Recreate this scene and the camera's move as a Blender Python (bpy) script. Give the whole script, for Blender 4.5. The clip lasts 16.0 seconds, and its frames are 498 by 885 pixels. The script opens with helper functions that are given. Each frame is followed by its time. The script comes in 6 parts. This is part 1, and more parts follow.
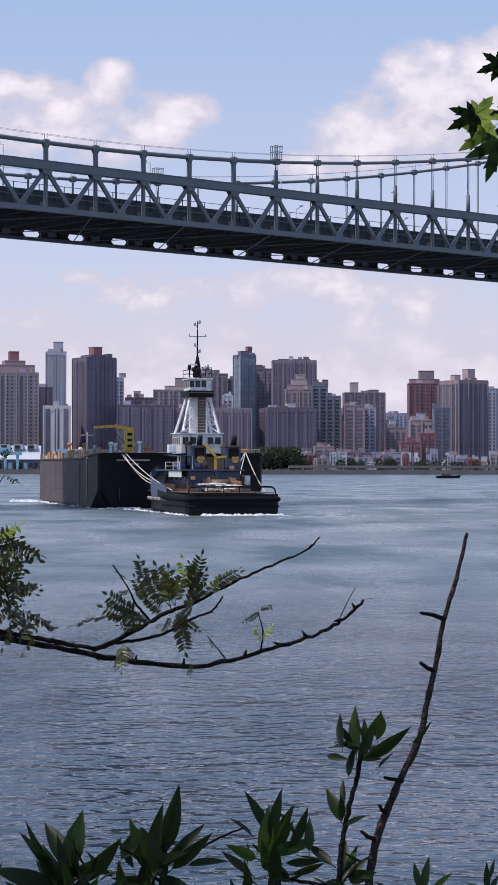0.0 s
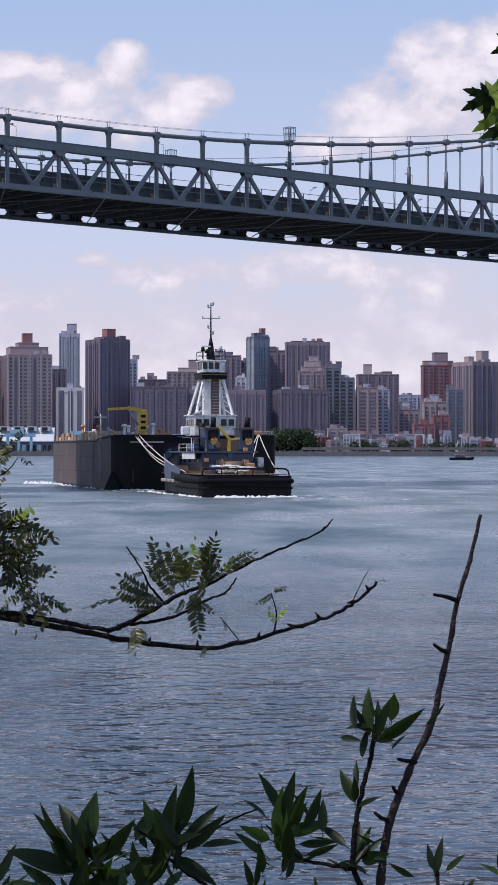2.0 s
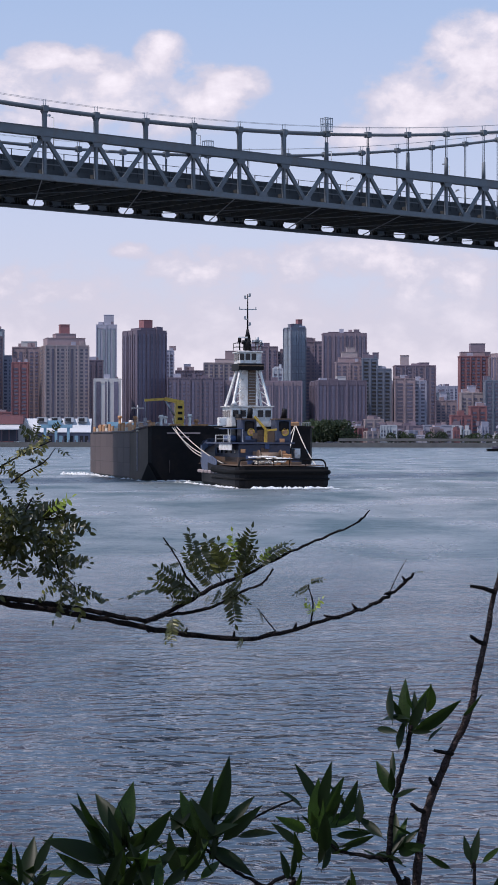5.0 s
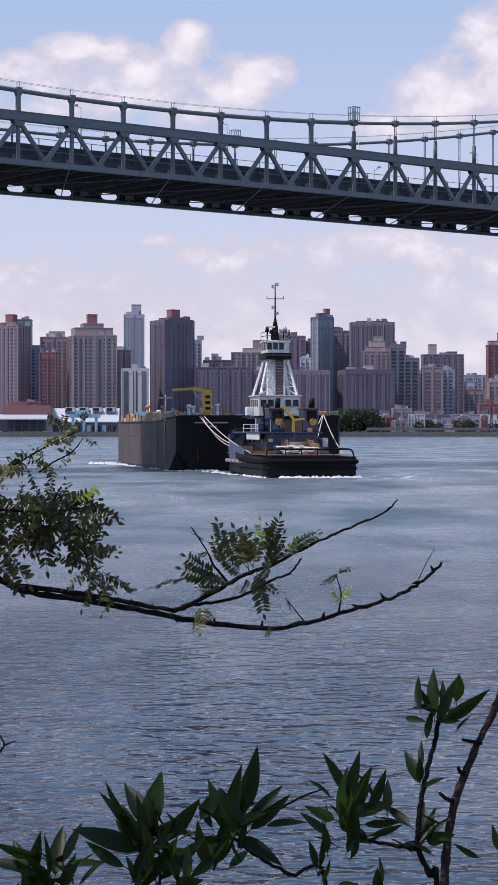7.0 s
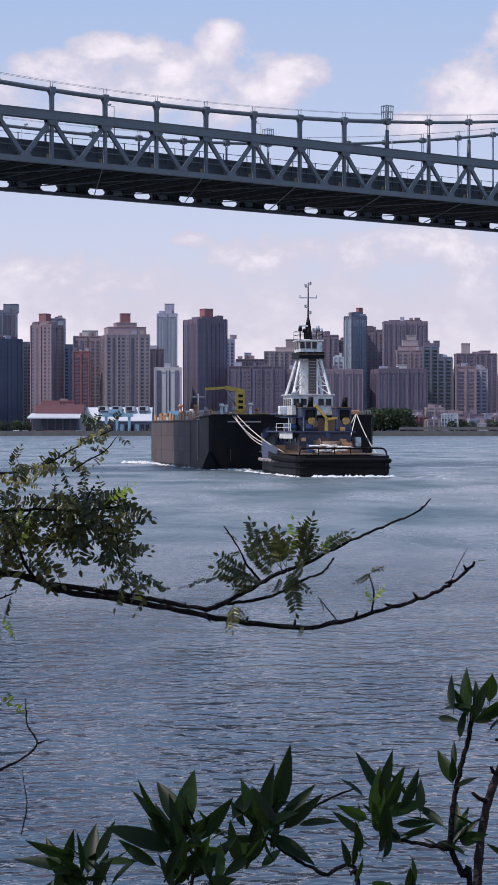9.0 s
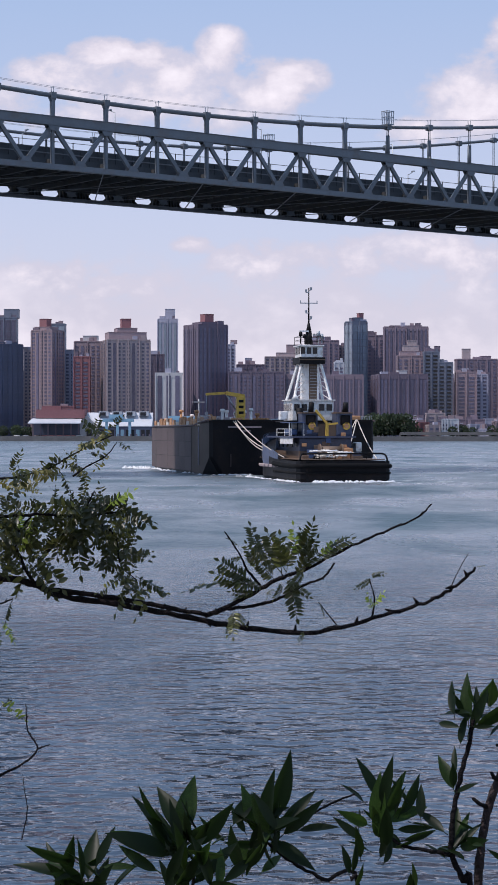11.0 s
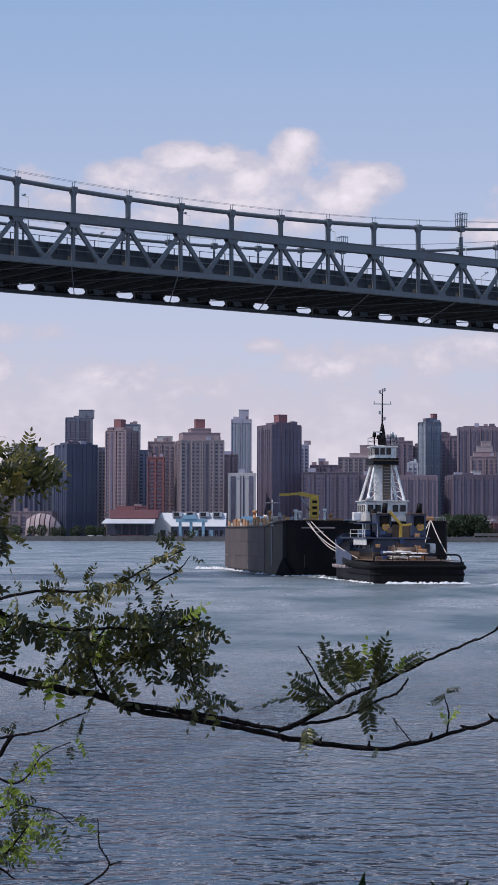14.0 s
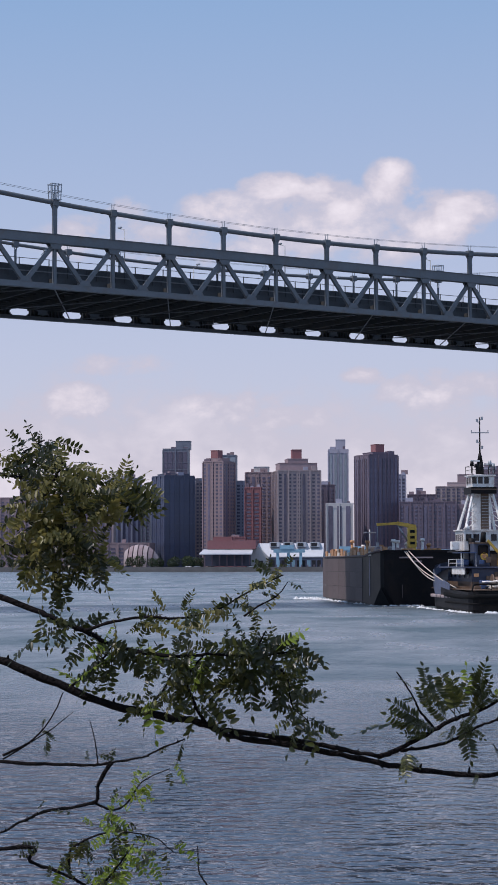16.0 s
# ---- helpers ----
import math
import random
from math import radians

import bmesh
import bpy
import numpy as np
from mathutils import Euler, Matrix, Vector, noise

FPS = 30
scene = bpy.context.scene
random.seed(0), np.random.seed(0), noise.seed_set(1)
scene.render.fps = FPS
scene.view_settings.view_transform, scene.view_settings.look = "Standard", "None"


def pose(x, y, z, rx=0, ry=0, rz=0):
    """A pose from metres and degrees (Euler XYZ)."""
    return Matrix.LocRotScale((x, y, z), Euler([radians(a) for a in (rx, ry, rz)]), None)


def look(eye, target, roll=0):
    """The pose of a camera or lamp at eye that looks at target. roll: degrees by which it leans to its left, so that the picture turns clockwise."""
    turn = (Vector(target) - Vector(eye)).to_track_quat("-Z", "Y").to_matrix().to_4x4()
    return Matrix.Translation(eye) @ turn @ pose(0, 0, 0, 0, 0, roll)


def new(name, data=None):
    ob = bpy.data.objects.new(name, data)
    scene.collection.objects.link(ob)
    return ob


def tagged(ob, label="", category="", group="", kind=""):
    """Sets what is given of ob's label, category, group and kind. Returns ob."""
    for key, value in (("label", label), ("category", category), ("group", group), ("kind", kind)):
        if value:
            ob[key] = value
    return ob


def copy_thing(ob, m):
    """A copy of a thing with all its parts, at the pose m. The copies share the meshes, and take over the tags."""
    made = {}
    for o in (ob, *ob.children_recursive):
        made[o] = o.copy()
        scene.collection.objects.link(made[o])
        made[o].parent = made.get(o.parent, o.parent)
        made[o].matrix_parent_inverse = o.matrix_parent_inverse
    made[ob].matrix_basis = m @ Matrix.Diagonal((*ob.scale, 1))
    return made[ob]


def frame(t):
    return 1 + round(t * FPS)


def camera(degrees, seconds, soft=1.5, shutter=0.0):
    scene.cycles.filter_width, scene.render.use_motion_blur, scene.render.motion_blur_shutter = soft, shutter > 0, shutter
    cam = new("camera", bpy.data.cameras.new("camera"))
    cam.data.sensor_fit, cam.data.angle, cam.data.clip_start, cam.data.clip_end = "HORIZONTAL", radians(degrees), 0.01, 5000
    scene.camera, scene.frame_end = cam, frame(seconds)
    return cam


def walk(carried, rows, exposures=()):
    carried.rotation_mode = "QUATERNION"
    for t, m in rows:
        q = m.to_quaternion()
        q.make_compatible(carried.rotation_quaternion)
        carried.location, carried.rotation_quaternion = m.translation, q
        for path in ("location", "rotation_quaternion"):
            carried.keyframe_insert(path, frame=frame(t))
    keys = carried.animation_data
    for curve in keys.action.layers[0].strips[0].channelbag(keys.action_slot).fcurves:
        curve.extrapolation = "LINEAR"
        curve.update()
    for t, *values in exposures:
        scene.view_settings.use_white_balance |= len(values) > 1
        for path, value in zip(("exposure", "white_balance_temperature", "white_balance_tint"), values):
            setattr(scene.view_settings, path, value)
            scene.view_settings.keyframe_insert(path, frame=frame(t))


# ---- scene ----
cam = camera(14.363, 16.0, soft=1.6)


def aim(yaw, pitch, roll, rise=0.0):
    """The camera's pose from degrees to the right, up, and of roll; rise: metres that the arms lift it."""
    a, b = radians(yaw), radians(pitch)
    eye = Vector((0, 0, 6.0 + rise))
    return look(eye, eye + Vector((math.sin(a) * math.cos(b), math.cos(a) * math.cos(b), math.sin(b))), roll)


walk(cam, [
    (0.0, aim(2.931, 0.690, 0.068)),
    (0.5, aim(2.917, 0.485, 0.045)),
    (1.0, aim(2.923, 0.166, 0.218)),
    (1.5, aim(2.925, 0.165, 0.056)),
    (2.0, aim(2.542, 0.164, 0.046)),
    (2.5, aim(2.495, 0.136, 0.077)),
    (3.0, aim(2.427, 0.083, 0.127)),
    (3.5, aim(1.956, 0.088, 0.077)),
    (4.0, aim(1.648, -0.070, 0.089)),
    (6.3, aim(1.180, -0.125, -0.020)),
    (6.5, aim(1.056, -0.174, -0.024)),
    (7.0, aim(0.674, -0.403, -0.009)),
    (7.5, aim(0.105, -0.402, 0.002)),
    (8.0, aim(0.000, -0.426, 0.000)),
    (8.5, aim(-0.252, -0.410, 0.033)),
    (9.0, aim(-0.279, -0.429, 0.022)),
    (9.5, aim(-0.268, -0.422, 0.154)),
    (9.7, aim(-0.153, -0.420, 0.100)),
    (11.8, aim(-0.365, 0.182, 0.020)),
    (12.0, aim(-0.365, 0.542, 0.025)),
    (12.5, aim(-0.942, 1.508, 0.116)),
    (13.0, aim(-1.529, 1.995, 0.031, 0.012)),
    (13.5, aim(-1.585, 2.053, 0.137, 0.002)),
    (14.0, aim(-2.430, 2.631, 0.186, 0.030)),
    (14.5, aim(-3.123, 3.503, 0.066, 0.024)),
    (15.0, aim(-4.669, 3.623, 0.091, 0.026)),
    (15.5, aim(-5.149, 3.630, -0.026, 0.022)),
    (16.0, aim(-5.239, 3.507, -0.104, 0.020)),
], exposures=[(0.0, 0.18, 6370, 18), (11.8, 0.18, 6370, 18), (14.5, 0.0, 6400, 18), (16.0, 0.0, 6400, 18)])

# ---- sky and sun ----
SUN_AZ, SUN_EL = radians(-115), radians(60)      # from the view's middle line, to the left
sun = new("sun", bpy.data.lights.new("sun", "SUN"))
sun.data.energy, sun.data.angle, sun.data.color = 3.2, radians(0.6), (1.0, 0.95, 0.87)
sun.matrix_world = look((math.sin(SUN_AZ) * 100, math.cos(SUN_AZ) * 100, 100 * math.tan(SUN_EL)), (0, 0, 0))


def link(nt, a, b):
    nt.links.new(a, b)


def mathn(nt, op, a, b=None, c=None, clamp=False):
    n = nt.nodes.new("ShaderNodeMath")
    n.operation, n.use_clamp = op, clamp
    for i, v in enumerate((a, b, c)):
        if v is None:
            continue
        if isinstance(v, (int, float)):
            n.inputs[i].default_value = v
        else:
            nt.links.new(v, n.inputs[i])
    return n.outputs[0]


def ramp(nt, fac, stops, mode="LINEAR"):
    n = nt.nodes.new("ShaderNodeValToRGB")
    n.color_ramp.interpolation = mode
    e = n.color_ramp.elements
    while len(e) < len(stops):
        e.new(0.5)
    for k, (p, c) in zip(e, stops):
        k.position, k.color = p, (*c, 1) if len(c) == 3 else c
    nt.links.new(fac, n.inputs[0])
    return n.outputs[0]


def mixc(nt, fac, a, b, mode="MIX"):
    n = nt.nodes.new("ShaderNodeMix")
    n.data_type, n.blend_type = "RGBA", mode
    for sock, v in ((n.inputs[0], fac), (n.inputs[6], a), (n.inputs[7], b)):
        if isinstance(v, (int, float)):
            sock.default_value = v
        elif isinstance(v, tuple):
            sock.default_value = (*v, 1)
        else:
            nt.links.new(v, sock)
    return n.outputs[2]


def noise_tex(nt, vec, scale, detail=4, rough=0.55, distort=0.0):
    n = nt.nodes.new("ShaderNodeTexNoise")
    n.inputs["Scale"].default_value, n.inputs["Detail"].default_value = scale, detail
    n.inputs["Roughness"].default_value, n.inputs["Distortion"].default_value = rough, distort
    if vec is not None:
        nt.links.new(vec, n.inputs["Vector"])
    return n.outputs["Fac"]


def make_sky():
    world = bpy.data.worlds.new("sky")
    scene.world = world
    world.use_nodes = True
    nt = world.node_tree
    bg = nt.nodes["Background"]
    tex = nt.nodes.new("ShaderNodeTexSky")
    tex.sky_type, tex.sun_disc = "NISHITA", False
    tex.sun_elevation, tex.sun_rotation = SUN_EL, SUN_AZ
    tex.air_density, tex.dust_density, tex.ozone_density = 1.0, 0.6, 1.2
    co = nt.nodes.new("ShaderNodeTexCoord").outputs["Generated"]
    sep = nt.nodes.new("ShaderNodeSeparateXYZ")
    link(nt, co, sep.inputs[0])
    x, y, z = sep.outputs
    ya = mathn(nt, "MAXIMUM", mathn(nt, "ABSOLUTE", y), 0.05)
    u, v = mathn(nt, "DIVIDE", x, ya), mathn(nt, "DIVIDE", z, ya)
    comb = nt.nodes.new("ShaderNodeCombineXYZ")
    link(nt, u, comb.inputs[0]), link(nt, mathn(nt, "MULTIPLY", v, 1.35), comb.inputs[1])
    vec = comb.outputs[0]
    billow = noise_tex(nt, vec, 34, 8, 0.62, 0.15)
    broad = noise_tex(nt, vec, 7, 3, 0.5)

    def puff(u0, v0, ru, rv, h):
        a = mathn(nt, "DIVIDE", mathn(nt, "SUBTRACT", u, u0), ru)
        b = mathn(nt, "DIVIDE", mathn(nt, "SUBTRACT", v, v0), rv)
        r2 = mathn(nt, "ADD", mathn(nt, "MULTIPLY", a, a), mathn(nt, "MULTIPLY", b, b))
        return mathn(nt, "MULTIPLY", mathn(nt, "MAXIMUM", mathn(nt, "SUBTRACT", 1, r2), 0), h)

    total = None
    for p in PUFFS:
        q = puff(*p)
        total = q if total is None else mathn(nt, "MAXIMUM", total, q)
    low = nt.nodes.new("ShaderNodeMapRange")            # more cloud towards the horizon
    link(nt, v, low.inputs[0])
    for i, k in enumerate((0.165, 0.04, -0.5, 0.80)):
        low.inputs[i + 1].default_value = k
    low = low.outputs[0]
    curl = mathn(nt, "SUBTRACT", billow, 0.5)
    dens = mathn(nt, "MAXIMUM", mathn(nt, "ADD", total, mathn(nt, "MULTIPLY", mathn(nt, "MULTIPLY", curl, 2.0), mathn(nt, "ADD", mathn(nt, "MULTIPLY", total, 1.6), 0.15, clamp=True))), mathn(nt, "ADD", low, mathn(nt, "MULTIPLY", curl, 0.9)))
    dens = mathn(nt, "ADD", dens, mathn(nt, "MULTIPLY", mathn(nt, "SUBTRACT", broad, 0.5), 0.5))
    mask = ramp(nt, dens, [(0.20, (0, 0, 0)), (0.58, (0.78, 0.78, 0.78)), (0.85, (1, 1, 1))], "EASE")
    shade = noise_tex(nt, vec, 17, 5, 0.6)
    white = ramp(nt, mathn(nt, "ADD", mathn(nt, "MULTIPLY", dens, 0.55), mathn(nt, "MULTIPLY", shade, 0.5)),
                 [(0.3, (0.55, 0.545, 0.62)), (0.55, (0.59, 0.575, 0.64)), (0.95, (0.86, 0.83, 0.86))])
    blue = mixc(nt, 1.0, tex.outputs[0], (SKYK, SKYK, SKYK), "MULTIPLY")
    haze = nt.nodes.new("ShaderNodeMapRange")
    link(nt, v, haze.inputs[0])
    for i, k in enumerate((0.0, 0.30, 0.75, 0.7)):
        haze.inputs[i + 1].default_value = k
    veil = ramp(nt, mathn(nt, "MULTIPLY", v, 3.0), [(0.0, (0.68, 0.65, 0.73)), (0.33, (0.56, 0.62, 0.78)), (0.9, (0.30, 0.49, 0.75))])
    blue = mixc(nt, haze.outputs[0], blue, veil)
    link(nt, mixc(nt, mask, blue, white), bg.inputs[0])
    bg.inputs[1].default_value = 1.0


SKYK = 0.085
PUFFS = [
    (-0.0189, 0.1923, 0.0186, 0.0177, 0.95),
    (0.0140, 0.1794, 0.0300, 0.0143, 0.85),
    (-0.0403, 0.1823, 0.0257, 0.0143, 0.85),
    (-0.0746, 0.1780, 0.0657, 0.0229, 0.80),
    (-0.0774, 0.1923, 0.0271, 0.0109, 1.00),
    (-0.0546, 0.1894, 0.0229, 0.0129, 0.90),
    (-0.0031, 0.1737, 0.0457, 0.0214, 0.75),
    (-0.1060, 0.1823, 0.0257, 0.0143, 0.80),
    (-0.1574, 0.1794, 0.0200, 0.0143, 0.75),
    (-0.1717, 0.1680, 0.0514, 0.0171, 0.55),
    (0.1426, 0.1909, 0.0371, 0.0343, 1.00),
    (0.1769, 0.1994, 0.0343, 0.0314, 1.00),
    (0.1169, 0.1623, 0.0400, 0.0200, 0.85),
    (0.0854, 0.1523, 0.0343, 0.0114, 0.70),
    (-0.0331, 0.0951, 0.0171, 0.0080, 0.85),
    (0.0026, 0.0851, 0.0429, 0.0157, 0.62),
    (0.0569, 0.0880, 0.0486, 0.0171, 0.62),
    (0.1197, 0.0823, 0.0743, 0.0229, 0.60),
    (-0.0803, 0.0737, 0.0486, 0.0129, 0.70),
    (-0.1803, 0.0823, 0.0257, 0.0143, 0.80),
    (-0.1603, 0.1023, 0.0429, 0.0086, 0.50),
    (-0.0450, 0.1660, 0.0900, 0.0200, 0.72),
    (0.0050, 0.0870, 0.0500, 0.0150, 0.70),
    (0.0800, 0.0900, 0.0550, 0.0160, 0.72),
    (-0.1000, 0.0800, 0.0500, 0.0120, 0.62),
    (-0.1300, 0.1640, 0.0600, 0.0180, 0.62),
    (0.1300, 0.1720, 0.0650, 0.0300, 0.90),
]
make_sky()


# ---- materials ----
def material(name, color, rough=0.6, metal=0.0, var=0.25, scale=1.0, fine=8.0, bump=0.2, stain=None, amount=0.4, spec=0.5):
    """A surface with two scales of variation; stain: a second colour in patches."""
    m = bpy.data.materials.new(name)
    m.use_nodes = True
    nt = m.node_tree
    b = nt.nodes["Principled BSDF"]
    co = nt.nodes.new("ShaderNodeTexCoord").outputs["Object"]
    info = nt.nodes.new("ShaderNodeObjectInfo").outputs["Random"]
    n1, n2 = noise_tex(nt, co, scale, 5), noise_tex(nt, co, scale * fine, 4)
    k = mathn(nt, "ADD", mathn(nt, "MULTIPLY", n1, 0.6), mathn(nt, "MULTIPLY", n2, 0.4))
    k = mathn(nt, "ADD", k, mathn(nt, "MULTIPLY", mathn(nt, "SUBTRACT", info, 0.5), 0.25))
    lo, hi = tuple(c * (1 - var) for c in color), tuple(min(1, c * (1 + var)) for c in color)
    col = ramp(nt, k, [(0.3, lo), (0.7, hi)])
    if stain:
        n3 = noise_tex(nt, co, scale * 2.3, 6, 0.65)
        col = mixc(nt, ramp(nt, n3, [(0.62 - amount * 0.3, (0, 0, 0)), (0.75, (1, 1, 1))]), col, stain)
    link(nt, col, b.inputs["Base Color"])
    link(nt, mathn(nt, "ADD", rough - 0.1, mathn(nt, "MULTIPLY", n1, 0.2)), b.inputs["Roughness"])
    b.inputs["Metallic"].default_value = metal
    b.inputs["Specular IOR Level"].default_value = spec
    if bump:
        bp = nt.nodes.new("ShaderNodeBump")
        bp.inputs["Strength"].default_value, bp.inputs["Distance"].default_value = bump, 0.02
        link(nt, n2, bp.inputs["Height"]), link(nt, bp.outputs[0], b.inputs["Normal"])
    return m


def leaf_material(name, color, back, rough=0.5, spec=0.22):
    """Thin leaf: gloss on top and light let through."""
    m = bpy.data.materials.new(name)
    m.use_nodes = True
    nt = m.node_tree
    b = nt.nodes["Principled BSDF"]
    out = nt.nodes["Material Output"]
    co = nt.nodes.new("ShaderNodeTexCoord").outputs["Object"]
    info = nt.nodes.new("ShaderNodeObjectInfo").outputs["Random"]
    geo = nt.nodes.new("ShaderNodeNewGeometry").outputs["Random Per Island"]
    k = mathn(nt, "ADD", mathn(nt, "MULTIPLY", info, 0.6), mathn(nt, "MULTIPLY", geo, 0.4))
    n = noise_tex(nt, co, 60, 3)
    k = mathn(nt, "ADD", k, mathn(nt, "MULTIPLY", mathn(nt, "SUBTRACT", n, 0.5), 0.5))
    col = ramp(nt, k, [(0.1, tuple(c * 0.6 for c in color)), (0.7, color), (1.0, back)])
    link(nt, col, b.inputs["Base Color"])
    b.inputs["Roughness"].default_value = rough
    b.inputs["Specular IOR Level"].default_value = spec
    tr = nt.nodes.new("ShaderNodeBsdfTranslucent")
    link(nt, mixc(nt, 0.5, col, back), tr.inputs[0])
    mx = nt.nodes.new("ShaderNodeMixShader")
    mx.inputs[0].default_value = 0.35
    link(nt, b.outputs[0], mx.inputs[1]), link(nt, tr.outputs[0], mx.inputs[2])
    link(nt, mx.outputs[0], out.inputs["Surface"])
    return m


def water_material():
    m = bpy.data.materials.new("river_water")
    m.use_nodes = True
    nt = m.node_tree
    b = nt.nodes["Principled BSDF"]
    co = nt.nodes.new("ShaderNodeTexCoord").outputs["Object"]

    def mapped(sx, sy, rz=0.0):
        mp = nt.nodes.new("ShaderNodeMapping")
        mp.inputs["Scale"].default_value = (sx, sy, 1)
        mp.inputs["Rotation"].default_value = (0, 0, rz)
        link(nt, co, mp.inputs["Vector"])
        return mp.outputs[0]

    lanes = noise_tex(nt, mapped(0.050, 0.034, 0.25), 1.0, 7, 0.62, 0.8)     # wind lanes and eddies
    swell = noise_tex(nt, mapped(0.35, 0.40, 0.15), 1.0, 2, 0.4)
    chop = noise_tex(nt, mapped(1.5, 1.7, -0.2), 1.0, 1, 0.4, 0.4)
    rip = noise_tex(nt, mapped(3.6, 4.4, 0.3), 1.0, 1, 0.4, 0.4)
    hgt = mathn(nt, "ADD", mathn(nt, "MULTIPLY", swell, 0.34), mathn(nt, "MULTIPLY", chop, 0.21))
    hgt = mathn(nt, "ADD", hgt, mathn(nt, "MULTIPLY", rip, 0.066))
    bp = nt.nodes.new("ShaderNodeBump")
    bp.inputs["Distance"].default_value = 1.0
    link(nt, ramp(nt, lanes, [(0.38, (1.15,) * 3), (0.60, (0.40,) * 3)]), bp.inputs["Strength"])
    link(nt, hgt, bp.inputs["Height"]), link(nt, bp.outputs[0], b.inputs["Normal"])
    # base tones follow the lanes, with sky sheen mixed into the paler ones
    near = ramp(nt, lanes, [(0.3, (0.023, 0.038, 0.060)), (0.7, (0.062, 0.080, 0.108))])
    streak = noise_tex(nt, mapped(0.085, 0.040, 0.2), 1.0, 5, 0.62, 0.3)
    far_sheen = ramp(nt, streak, [(0.36, (0.056, 0.092, 0.108)), (0.62, (0.205, 0.225, 0.255))])      # far water: reflected sky put into the base colour
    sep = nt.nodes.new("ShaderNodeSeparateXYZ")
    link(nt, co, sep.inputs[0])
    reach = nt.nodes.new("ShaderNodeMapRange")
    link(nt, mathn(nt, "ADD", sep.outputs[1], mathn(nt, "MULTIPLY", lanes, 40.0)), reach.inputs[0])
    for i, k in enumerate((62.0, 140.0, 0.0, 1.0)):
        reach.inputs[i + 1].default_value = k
    link(nt, mixc(nt, reach.outputs[0], near, far_sheen), b.inputs["Base Color"])
    link(nt, mathn(nt, "ADD", 0.07, mathn(nt, "MULTIPLY", reach.outputs[0], ramp(nt, streak, [(0.35, (0.32,) * 3), (0.65, (0.16,) * 3)]))), b.inputs["Roughness"])
    b.inputs["IOR"].default_value = 1.33
    return m


def glass_material(name, color, rough=0.15):
    m = material(name, color, rough, 0.0, 0.3, 0.3, 6, 0.0, spec=0.35)
    return m


